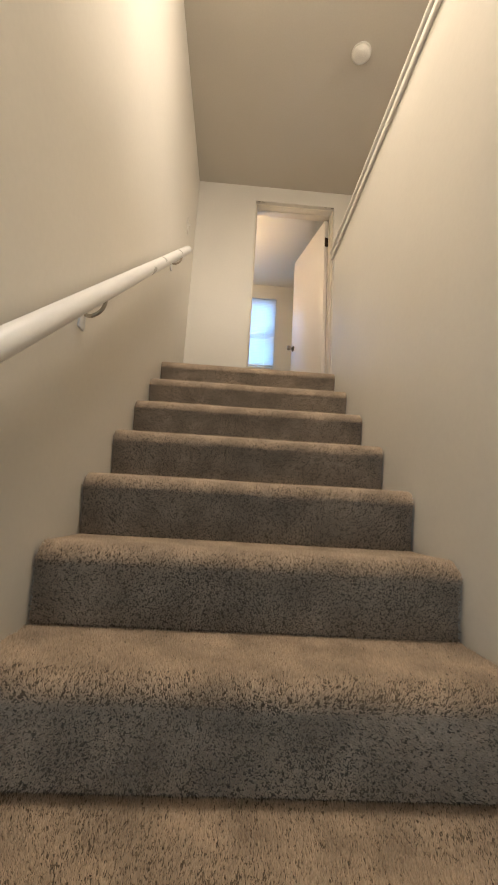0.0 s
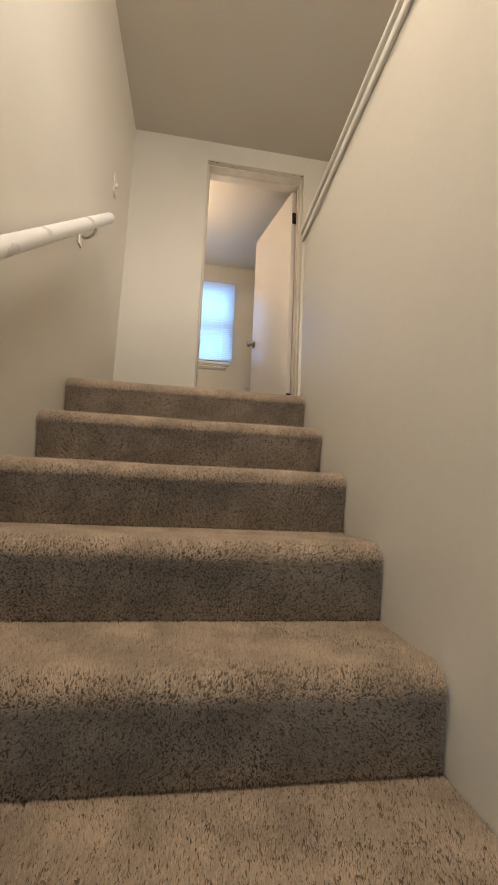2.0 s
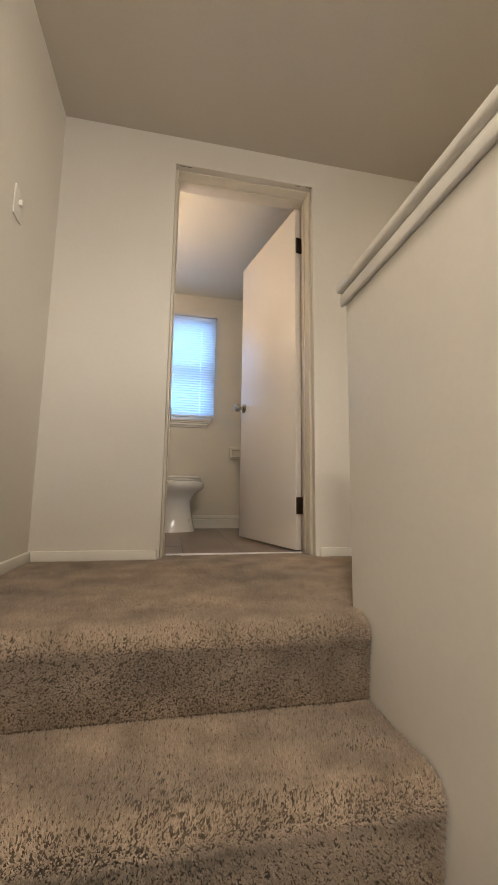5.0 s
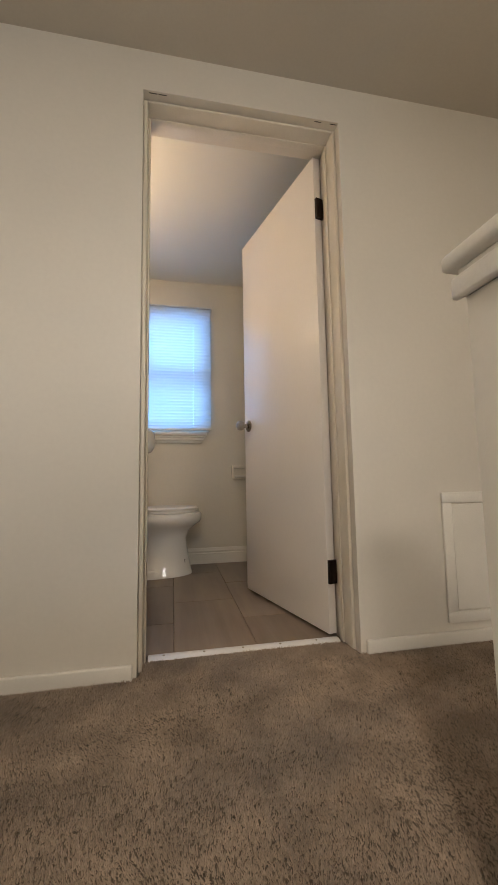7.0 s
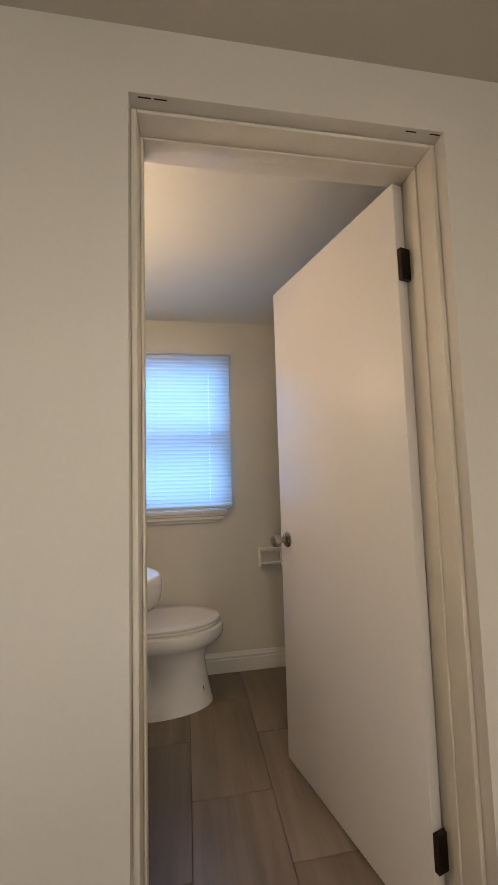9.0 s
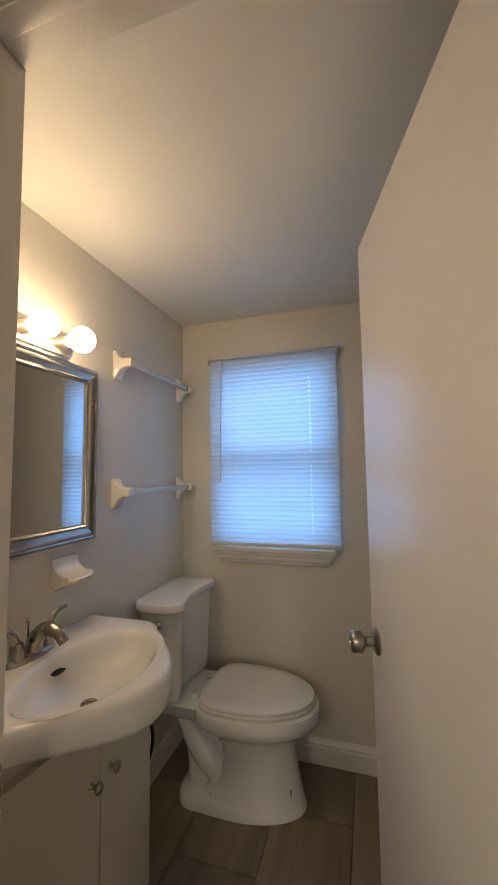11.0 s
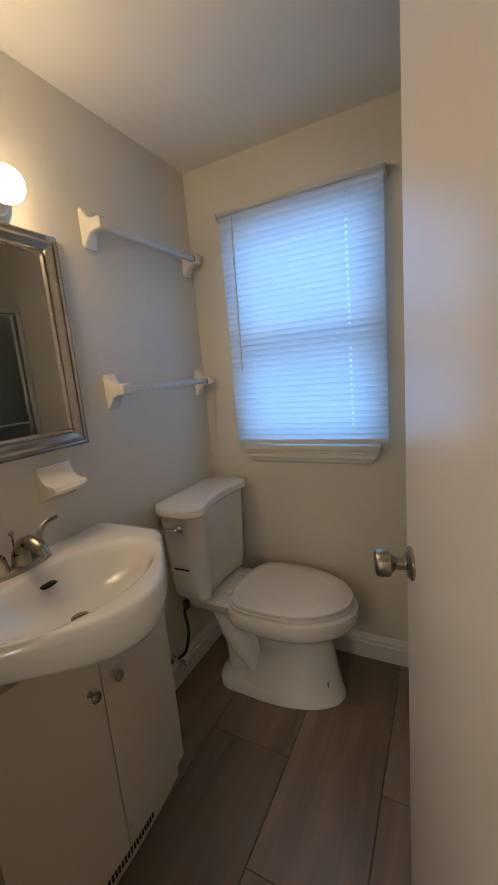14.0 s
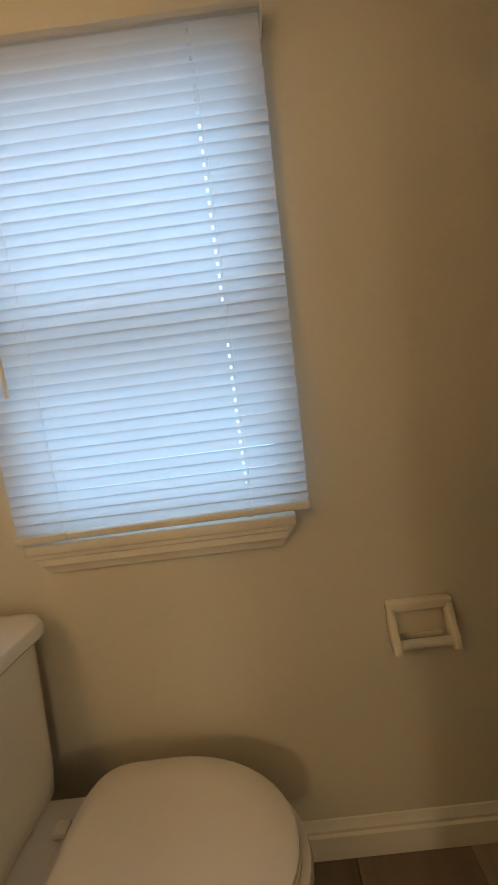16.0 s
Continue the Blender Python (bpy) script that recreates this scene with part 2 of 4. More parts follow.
def smooth_path(points, steps=6):
    """Catmull-Rom through the points."""
    ps = [Vector(p) for p in points]
    ps = [2 * ps[0] - ps[1]] + ps + [2 * ps[-1] - ps[-2]]
    out = []
    for i in range(1, len(ps) - 2):
        for k in range(steps):
            t = k / steps
            a, b, c, d = ps[i - 1:i + 3]
            out.append(0.5 * (2 * b + (c - a) * t + (2 * a - 5 * b + 4 * c - d) * t * t + (3 * b - a - 3 * c + d) * t ** 3))
    out.append(ps[-2])
    return out


def lathe(profile, m, n=24, bm=None):
    """Turns (radius, height) pairs about the z of the pose m."""
    bm = bm or bmesh.new()
    return loft(bm, [[m @ Vector((r * math.cos(a), r * math.sin(a), h)) for a in (2 * math.pi * k / n for k in range(n))] for r, h in profile])


def rounded(x0, x1, y0, y1, r, z, n=6):
    """A ring: a rectangle with round corners at the height z."""
    out = []
    for cx, cy, a0 in ((x1 - r, y1 - r, 0), (x0 + r, y1 - r, 90), (x0 + r, y0 + r, 180), (x1 - r, y0 + r, 270)):
        for k in range(n + 1):
            a = radians(a0 + 90 * k / n)
            out.append((cx + r * math.cos(a), cy + r * math.sin(a), z))
    return out


def sheet(name, us, rows, mat, parent=None):
    """A grid mesh from a (rows, columns, 3) array."""
    r, c, _ = rows.shape
    i = np.arange(r * c).reshape(r, c)
    q = np.stack((i[:-1, :-1], i[:-1, 1:], i[1:, 1:], i[1:, :-1]), -1).reshape(-1, 4)
    me = bpy.data.meshes.new(name)
    me.from_pydata(rows.reshape(-1, 3).tolist(), [], q.tolist())
    me.materials.append(mat)
    me.shade_smooth()
    ob = new(name, me)
    ob.parent = parent
    return ob


# ---- the plan ----
LEFT, RIGHT = -0.195, 0.91          # stairwell walls
DOORWALL, BATHFACE = 3.50, 3.674     # the wall with the bathroom door, both faces
BLEFT, BBACK, BEAST = -0.09, 5.145, 2.0
CEILING, LOW = CEILING_Z, -2.6
DX0, DX1, DTOP = 0.36, 1.117, 2.032
NOSE, RUN, RISE, STEPS = 2.60, 0.258, 0.20, 13
SOUTH, HALLEAST = -1.7, 2.3
WX0, WX1, WZ0, WZ1 = 0.102, 0.742, 0.985, 1.955

bm = bmesh.new()
box(bm, LEFT - 0.12, LEFT, SOUTH - 0.12, DOORWALL, LOW - 0.1, CEILING + 0.1)
structure("wall_west", bm, WALL, "cream painted plaster wall beside the carpeted stairs", "wall")

bm = bmesh.new()
box(bm, LEFT - 0.12, DX0, DOORWALL, BATHFACE, -0.25, CEILING + 0.1)
box(bm, DX1, HALLEAST + 0.12, DOORWALL, BATHFACE, -0.25, CEILING + 0.1)
box(bm, DX0, DX1, DOORWALL, BATHFACE, DTOP, CEILING + 0.1)
structure("wall_north", bm, WALL, "cream painted landing wall with the bathroom doorway", "wall")

half = tagged(part("wall_stair_half", boxed(RIGHT, RIGHT + 0.115, SOUTH, 2.68, LOW - 0.1, 0.885, 0.003, 1), WALL), "cream painted half wall along the open stairwell", "wall", kind="structure")
cap = part("cap_rail", boxed(RIGHT - 0.022, RIGHT + 0.137, SOUTH, 2.705, 0.93, 0.958, 0.008, 3), TRIM, half, "white painted wooden cap moulding")
part("cove_strip", boxed(RIGHT - 0.014, RIGHT - 0.0005, SOUTH, 2.694, 0.882, 0.918, 0.005, 3), TRIM, half)
part("under_strip", boxed(RIGHT - 0.006, RIGHT + 0.121, SOUTH, 2.686, 0.8855, 0.9295, 0.002, 1), TRIM, half)

bm = bmesh.new()
box(bm, LEFT - 0.12, RIGHT + 0.115, SOUTH - 0.12, SOUTH, LOW - 0.1, -1.8)
box(bm, LEFT - 0.12, -0.15, SOUTH - 0.12, SOUTH, -1.8, -0.6)
box(bm, 0.42, RIGHT + 0.115, SOUTH - 0.12, SOUTH, -1.8, -0.6)
box(bm, LEFT - 0.12, HALLEAST + 0.12, SOUTH - 0.12, SOUTH, -0.6, CEILING + 0.1)
structure("wall_south", bm, WALL, "cream painted end wall of the stairwell", "wall")

# the opening is added so that the hall fill comes in
bm = bmesh.new()
box(bm, HALLEAST, HALLEAST + 0.12, SOUTH, DOORWALL, -0.25, 0.9)
box(bm, HALLEAST, HALLEAST + 0.12, SOUTH, DOORWALL, 2.0, CEILING + 0.1)
box(bm, HALLEAST, HALLEAST + 0.12, SOUTH, -0.8, 0.9, 2.0)
box(bm, HALLEAST, HALLEAST + 0.12, 0.8, DOORWALL, 0.9, 2.0)
structure("wall_east", bm, WALL, "cream painted hall wall with an added window opening", "wall")

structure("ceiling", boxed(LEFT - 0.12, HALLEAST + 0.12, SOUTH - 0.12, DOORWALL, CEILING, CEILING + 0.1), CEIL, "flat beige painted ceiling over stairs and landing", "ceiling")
structure("hall_floor_slab", boxed(RIGHT + 0.115, HALLEAST, SOUTH, 2.68, -0.25, -0.012), SUBFLOOR, "floor slab under the hall carpet", "floor")
structure("landing_slab", boxed(LEFT, HALLEAST, 2.68, DOORWALL, -0.25, -0.012), SUBFLOOR, "floor slab under the landing carpet", "floor")
structure("lower_floor", boxed(LEFT, RIGHT, SOUTH, NOSE - RUN * (STEPS - 1), LOW - 0.1, LOW), CARPET, "taupe carpet at the foot of the stairs", "floor")

# bathroom shell
structure("bath_wall_west", boxed(BLEFT - 0.12, BLEFT, BATHFACE, BBACK + 0.14, -0.15, CEILING + 0.1), BATHWALL, "greige painted bathroom wall behind sink and toilet", "wall")
bm = bmesh.new()
box(bm, BLEFT, WX0, BBACK, BBACK + 0.14, -0.15, CEILING + 0.1)
box(bm, WX1, BEAST + 0.12, BBACK, BBACK + 0.14, -0.15, CEILING + 0.1)
box(bm, WX0, WX1, BBACK, BBACK + 0.14, -0.15, WZ0)
box(bm, WX0, WX1, BBACK, BBACK + 0.14, WZ1, CEILING + 0.1)
structure("bath_wall_north", bm, BATHWALL, "greige painted bathroom wall with the window", "wall")
structure("bath_wall_east", boxed(BEAST, BEAST + 0.12, BATHFACE, BBACK, -0.15, CEILING + 0.1), BATHWALL, "greige painted wall behind the bathtub", "wall")
structure("bath_ceiling", boxed(BLEFT, BEAST, BATHFACE, BBACK, CEILING, CEILING + 0.1), BATHCEIL, "off-white painted bathroom ceiling", "ceiling")
structure("bath_subfloor", boxed(BLEFT, BEAST, 3.60, BBACK, -0.15, -0.006), GROUT, "dark grout bed under the bathroom tiles", "floor")


# ---- doorway ----
frame_ob = tagged(part("door_frame", boxed(DX0 + 0.0005, DX0 + 0.014, 3.535, BATHFACE + 0.004, 0.0, DTOP - 0.002, 0.003, 2), CREAM), "cream painted wooden door frame with stops", "door frame", kind="structure")
part("jamb", boxed(DX1 - 0.014, DX1 - 0.0005, 3.535, BATHFACE + 0.004, 0.0, DTOP - 0.002, 0.003, 2), CREAM, frame_ob)
part("head", boxed(DX0 + 0.0145, DX1 - 0.0145, 3.535, BATHFACE + 0.004, DTOP - 0.012, DTOP - 0.002, 0.003, 2), CREAM, frame_ob)
part("stop", boxed(DX0 + 0.0145, DX0 + 0.021, 3.596, 3.630, 0.0, DTOP - 0.0125, 0.003, 2), CREAM, frame_ob)
part("stop", boxed(DX1 - 0.021, DX1 - 0.0145, 3.596, 3.630, 0.0, DTOP - 0.0125, 0.003, 2), CREAM, frame_ob)
part("stop", boxed(DX0 + 0.0215, DX1 - 0.0215, 3.596, 3.630, DTOP - 0.019, DTOP - 0.0125, 0.003, 2), CREAM, frame_ob)
strike = part("strike_plate", boxed(DX0 + 0.0145, DX0 + 0.017, 3.627, 3.674, 0.892, 0.955, 0.001, 1), NICKEL, frame_ob, "worn nickel strike plate")
part("latch_hole", boxed(DX0 + 0.0172, DX0 + 0.0176, 3.637, 3.657, 0.909, 0.937), DARK, strike)

door = thing("door_1", "white painted flush door standing open into the bathroom", "door", kind="structure")
door.matrix_world = pose(1.100, 3.664, 0.012, 0, 0, 104.6)
part("slab", boxed(0, 0.738, 0, 0.036, 0, 2.003, 0.002, 2), DOORP, door)
for zz in (0.235, 1.76):
    hinge = part("hinge", boxed(-0.014, 0.0, -0.004, 0.034, zz - 0.045, zz + 0.045, 0.001, 1), BRONZE, door, "dark bronze butt hinge")
    part("hinge_pin", lathe([(0.006, -0.048), (0.006, 0.048), (0.004, 0.052)], pose(-0.008, -0.007, zz), 10), BRONZE, hinge)
for side, ry in ((1, -90), (-1, 90)):
    yk = 0.036 if side > 0 else 0.0
    mk = pose(0.682, yk, 0.905, ry, 0, 0)
    k = part("knob", lathe([(0.033, 0.0), (0.033, 0.004), (0.026, 0.010), (0.013, 0.013), (0.012, 0.030), (0.018, 0.036), (0.026, 0.042), (0.0275, 0.052), (0.026, 0.066), (0.022, 0.070), (0.012, 0.071), (0.011, 0.068), (0.001, 0.068)], mk, 28), NICKEL, door, "satin nickel door knob")
thr = thing("threshold", "white metal carpet strip across the doorway", "threshold", kind="structure")
bm = bmesh.new()
loft(bm, [[(x, 3.600, -0.005), (x, 3.606, 0.004), (x, 3.625, 0.009), (x, 3.648, 0.006), (x, 3.660, 0.0), (x, 3.660, -0.005)] for x in (DX0 + 0.027, DX1 - 0.027)])
part("strip", bm, RAILW, thr)
for i in range(5):
    part("screw", lathe([(0.0045, 0.0), (0.0035, 0.002), (0.001, 0.0024)], pose(0.44 + i * 0.14, 3.625, 0.0088), 8), NICKEL, thr)

for xa in (0.38, 0.415, 1.02, 1.085):
    part("crack", boxed(xa, xa + 0.028, 3.508, 3.5105, DTOP - 0.0012, DTOP + 0.001), DARK, frame_ob)
# baseboards of the landing
def baseboard(name, x0, x1, y0, y1, h, label):
    return structure(name, boxed(x0, x1, y0, y1, -0.005, h, 0.005, 3), TRIM, label, "baseboard")


baseboard("baseboard_landing", LEFT + 0.0145, DX0 - 0.012, DOORWALL - 0.014, DOORWALL - 0.0005, 0.047, "low white painted baseboard beside the doorway")
baseboard("baseboard_landing_right", DX1 + 0.02, HALLEAST, DOORWALL - 0.014, DOORWALL - 0.0005, 0.047, "low white painted baseboard beside the doorway")
baseboard("baseboard_landing_west", LEFT + 0.0005, LEFT + 0.014, 2.78, DOORWALL - 0.0005, 0.047, "low white painted baseboard at the stair head")

panel = thing("access_panel", "white framed access panel set low in the landing wall", "access panel")
x0, x1, z0, z1 = 1.467, 1.93, 0.075, 0.552
for a in ((x0, x1, z1 - 0.04, z1), (x0, x1, z0, z0 + 0.04), (x0, x0 + 0.04, z0 + 0.0402, z1 - 0.0402), (x1 - 0.04, x1, z0 + 0.0402, z1 - 0.0402)):
    part("frame_strip", boxed(a[0], a[1], DOORWALL - 0.012, DOORWALL - 0.0005, a[2], a[3], 0.003, 2), TRIM, panel)
part("hatch", boxed(x0 + 0.044, x1 - 0.044, DOORWALL - 0.006, DOORWALL - 0.0005, z0 + 0.044, z1 - 0.044, 0.002, 1), TRIM, panel)

# ---- stairs ----
stairs = thing("stairs", "straight flight of stairs covered in taupe carpet", "stairs", kind="structure")


def tread_profile():
    """(y, z) from the foot of one riser, over its round nosing, to the back of its tread."""
    out = [(0.0, z) for z in np.linspace(-RISE, -0.055, 24)]
    out = [(-0.006 - 0.016 * ((z + RISE) / 0.145) ** 2, z) for _, z in out]
    for a in np.linspace(0, 90, 18):
        out.append((0.024 - 0.05 * math.cos(radians(a)), -0.045 + 0.045 * math.sin(radians(a))))
    y0 = out[-1][0]
    out += [(y, -0.003 * math.sin(math.pi * (y - y0) / (RUN + 0.02 - y0))) for y in np.linspace(y0, RUN + 0.01, 40)[1:]]
    return out


def fuzz(p, seed, amount):
    rng = np.random.default_rng(seed)
    n = rng.normal(0, 1, p.shape[:2])
    n = 0.6 * n + 0.2 * (np.roll(n, 1, 0) + np.roll(n, 1, 1))
    u = p[..., 0] * 9 + seed
    v = (p[..., 1] + p[..., 2]) * 11
    wave = np.sin(u + 1.7 * np.sin(v * 1.3)) * np.sin(v + 1.1 * np.sin(u * 0.7))
    p[..., 2] += amount * n + amount * 0.9 * wave
    p[..., 1] -= amount * 0.7 * rng.normal(0, 1, p.shape[:2]) + amount * 0.6 * wave
    return p


prof = np.array(tread_profile())
for i in range(STEPS):
    cols = 230 if i < 9 else 60
    xs = np.linspace(LEFT + 0.001, RIGHT - 0.001, cols)
    edge = np.minimum(xs - LEFT, RIGHT - xs)
    p = np.zeros((len(prof), cols, 3))
    p[..., 0] = xs[None]
    p[..., 1] = prof[:, :1] + NOSE - RUN * i + 0.012 * np.exp(-edge / 0.012)[None]
    p[..., 2] = prof[:, 1:] - RISE * i - 0.006 * np.exp(-edge / 0.012)[None]
    if i == 0:
        p[..., 1] = np.minimum(p[..., 1], 2.704)
    sheet("step", None, fuzz(p, i, 0.0012), CARPET, stairs)
    part("core", boxed(LEFT + 0.004, RIGHT - 0.004, NOSE + 0.03 - RUN * i, NOSE + RUN - RUN * i + 0.02, -RISE * (i + 1) - 0.1, -RISE * i - 0.012), SUBFLOOR, stairs)


def pile(name, base, normals, lean, seed, length=0.0098, width=0.00165):
    """Tufts as thin three-sided spikes on a strip of carpet: base points, normals and the way they lean."""
    rng = np.random.default_rng(seed)
    n = len(base)
    d = normals + lean + rng.normal(0, 0.38, (n, 3))
    d /= np.linalg.norm(d, axis=1)[:, None]
    a = np.cross(d, np.array([0.31, 0.45, 0.83]))
    a /= np.linalg.norm(a, axis=1)[:, None]
    b = np.cross(d, a)
    w = width * rng.uniform(0.7, 1.4, n)[:, None]
    tip = base + d * (length * rng.uniform(0.6, 1.15, n))[:, None]
    vs = np.stack((base + a * w, base + w * (-0.5 * a + 0.87 * b), base + w * (-0.5 * a - 0.87 * b), tip), 1).reshape(-1, 3)
    o = 4 * np.arange(n)[:, None]
    fs = np.concatenate((o + [0, 1, 3], o + [1, 2, 3], o + [2, 0, 3]), 1).reshape(-1)
    me = bpy.data.meshes.new(name)
    me.vertices.add(4 * n)
    me.vertices.foreach_set("co", vs.reshape(-1))
    me.loops.add(9 * n)
    me.loops.foreach_set("vertex_index", fs)
    me.polygons.add(3 * n)
    me.polygons.foreach_set("loop_start", np.arange(0, 9 * n, 3))
    me.update(calc_edges=True)
    me.materials.append(TUFT)
    me.shade_smooth()
    return me


seg = np.linalg.norm(np.diff(prof, axis=0), axis=1)
arc = np.concatenate(([0], np.cumsum(seg)))
piles = []
for k in range(3):
    rng = np.random.default_rng(50 + k)
    n = 68000
    s = rng.uniform(0.006, arc[-1] - 0.012, n)
    x = rng.uniform(LEFT + 0.004, RIGHT - 0.004, n)
    py, pz = np.interp(s, arc, prof[:, 0]), np.interp(s, arc, prof[:, 1])
    ty = np.interp(s + 0.004, arc, prof[:, 0]) - np.interp(s - 0.004, arc, prof[:, 0])
    tz = np.interp(s + 0.004, arc, prof[:, 1]) - np.interp(s - 0.004, arc, prof[:, 1])
    ln_ = np.hypot(ty, tz) + 1e-9
    nor = np.stack((np.zeros(n), -tz / ln_, ty / ln_), 1)
    swirl = 1.0 * np.sin(x * 7 + 3 * s + k) * np.sin(s * 14 + x * 4)
    lean = np.stack((0.35 * swirl, 0.55 * ty / ln_ + 0.4 * swirl, 0.55 * tz / ln_ - 0.2 * swirl), 1)
    piles.append(pile("pile", np.stack((x, py, pz - 0.001), 1), nor, lean, k))
for i in range(1, 10):
    ob = new("pile", piles[i % 3])
    ob.parent = stairs
    ob.location = (0, NOSE - RUN * i, -RISE * i)
    tagged(ob, kind="stuff")


def flat_pile(owner, x0, x1, y0, y1, count, seed, z=-0.001):
    rng = np.random.default_rng(seed)
    x, y = rng.uniform(x0, x1, count), rng.uniform(y0, y1, count)
    sw = np.sin(x * 6 + 2 * np.sin(y * 5)) * np.sin(y * 7 + x * 3)
    base = np.stack((x, y, np.full(count, z)), 1)
    me = pile("pile", base, np.tile((0.0, 0.0, 1.0), (count, 1)), np.stack((0.8 * sw, 0.5 + 0.6 * sw, 0 * sw), 1), seed + 1)
    ob = new("pile", me)
    ob.parent = owner
    tagged(ob, kind="stuff")


rng = np.random.default_rng(77)
n = 52000
s = rng.uniform(0.006, np.interp(2.70 - NOSE, prof[30:, 0], arc[30:]), n)
x = rng.uniform(LEFT + 0.004, RIGHT - 0.004, n)
py, pz = np.interp(s, arc, prof[:, 0]), np.interp(s, arc, prof[:, 1])
ty = np.interp(s + 0.004, arc, prof[:, 0]) - np.interp(s - 0.004, arc, prof[:, 0])
tz = np.interp(s + 0.004, arc, prof[:, 1]) - np.interp(s - 0.004, arc, prof[:, 1])
ln_ = np.hypot(ty, tz) + 1e-9
me = pile("pile", np.stack((x, py + NOSE, pz - 0.001), 1), np.stack((np.zeros(n), -tz / ln_, ty / ln_), 1), np.stack((0 * x, 0.55 * ty / ln_, 0.55 * tz / ln_), 1), 5)
ob = new("pile", me)
ob.parent = stairs
tagged(ob, kind="stuff")


def carpet_floor(name, x0, x1, y0, y1, step, label, seed):
    xs, ys = np.arange(x0, x1 + step, step).clip(x0, x1), np.arange(y0, y1 + step, step).clip(y0, y1)
    p = np.zeros((len(ys), len(xs), 3))
    p[..., 0], p[..., 1] = xs[None], ys[:, None]
    return tagged(sheet(name, None, fuzz(p, seed, 0.0012), CARPET), label, "carpet", kind="structure")


carpet_floor("carpet_landing", LEFT, HALLEAST, 2.70, DOORWALL + 0.02, 0.006, "taupe cut-pile carpet on the landing", 31)
flat_pile(bpy.data.objects["carpet_landing"], LEFT + 0.003, 2.0, 2.695, DOORWALL - 0.002, 190000, 41)
carpet_floor("carpet_doorway", DX0 + 0.004, DX1 - 0.004, DOORWALL, 3.606, 0.006, "taupe cut-pile carpet running into the doorway", 32)
flat_pile(bpy.data.objects["carpet_doorway"], DX0 + 0.008, DX1 - 0.008, DOORWALL - 0.002, 3.603, 15000, 43)
carpet_floor("carpet_hall", RIGHT + 0.116, HALLEAST, SOUTH, 2.70, 0.03, "taupe cut-pile carpet along the hall", 33)

# handrail on the west wall
rail = thing("handrail", "white painted round wooden handrail on metal brackets", "handrail")
SL = 0.836
def rail_z(y):
    return 0.940 + SL * (y - 2.790)


bm = bmesh.new()
tube(bm, [(-0.128, y, rail_z(y)) for y in list(np.linspace(-0.6, 2.765, 60)) + [2.782, 2.788]], [0.026] * 60 + [0.024, 0.018], 24)
part("rail", bm, RAILW, rail)
for yb in (0.15, 1.36, 2.56):
    zr = rail_z(yb) - 0.026
    br = part("bracket", tube(bmesh.new(), smooth_path([(LEFT + 0.006, yb + 0.005, zr - 0.055), (LEFT + 0.03, yb, zr - 0.062), (LEFT + 0.056, yb, zr - 0.045), (LEFT + 0.067, yb, zr - 0.02), (LEFT + 0.067, yb, zr + 0.002)], 5), 0.006, 10), NICKEL, rail, "bent metal rail bracket")
    part("wall_plate", boxed(LEFT + 0.0005, LEFT + 0.009, yb - 0.02, yb + 0.022, zr - 0.105, zr - 0.03, 0.004, 2), RAILW, br)

switch = thing("light_switch", "ivory plastic wall switch plate with a toggle", "light switch")
plate = part("plate", boxed(LEFT + 0.0005, LEFT + 0.007, 3.032, 3.104, 1.292, 1.408, 0.003, 3), PLASTIC, switch)
tg = boxed(LEFT + 0.007, LEFT + 0.019, 3.063, 3.073, 1.345, 1.366, 0.002, 2)
part("toggle", tg, PLASTIC, switch)
for z in (1.318, 1.382):
    part("screw", lathe([(0.003, 0), (0.003, 0.001), (0.001, 0.0014)], pose(LEFT + 0.0068, 3.068, z, 0, 90, 0), 8), PLASTIC, switch)

det = thing("smoke_detector", "round white smoke detector on the ceiling", "smoke detector")
part("base", lathe([(0.066, 0), (0.066, 0.010), (0.060, 0.012)], pose(0.98, 2.335, CEILING, 180), 32), PLASTIC, det)
part("cover", lathe([(0.059, 0.011), (0.057, 0.024), (0.050, 0.034), (0.036, 0.040), (0.010, 0.042), (0.001, 0.042)], pose(0.98, 2.335, CEILING, 180), 32), PLASTIC, det)
part("test_button", lathe([(0.009, 0.040), (0.009, 0.045), (0.001, 0.046)], pose(1.0, 2.33, CEILING, 180), 12), PLASTIC, det)

# unseen fixture, added around the stair fill
lampfix = thing("added_ceiling_light", "round lamp pan added out of view over the stairs", "ceiling lamp")
part("pan", lathe([(0.17, 0.0), (0.17, 0.03), (0.16, 0.05), (0.15, 0.05), (0.15, 0.02), (0.01, 0.02)], pose(0.36, 1.05, CEILING, 180), 32), RAILW, lampfix)

# an added, unseen hall window, and the window that lights the foot of the stairs
hw = tagged(part("added_hall_window", boxed(HALLEAST + 0.02, HALLEAST + 0.06, -0.8, 0.8, 1.435, 1.465), TRIM), "white framed hall window added out of view", "window", kind="structure")
for a in ((-0.8, -0.76, 0.9, 2.0), (0.76, 0.8, 0.9, 2.0)):
    part("window_frame", boxed(HALLEAST + 0.015, HALLEAST + 0.065, *a), TRIM, hw)
lw = tagged(part("window_3", boxed(-0.15, 0.42, SOUTH - 0.07, SOUTH - 0.03, -1.22, -1.18), TRIM), "white framed window at the stair foot", "window", kind="structure")
for a in ((-0.15, -0.12), (0.39, 0.42)):
    part("window_frame", boxed(a[0], a[1], SOUTH - 0.08, SOUTH - 0.02, -1.8, -0.6), TRIM, lw)

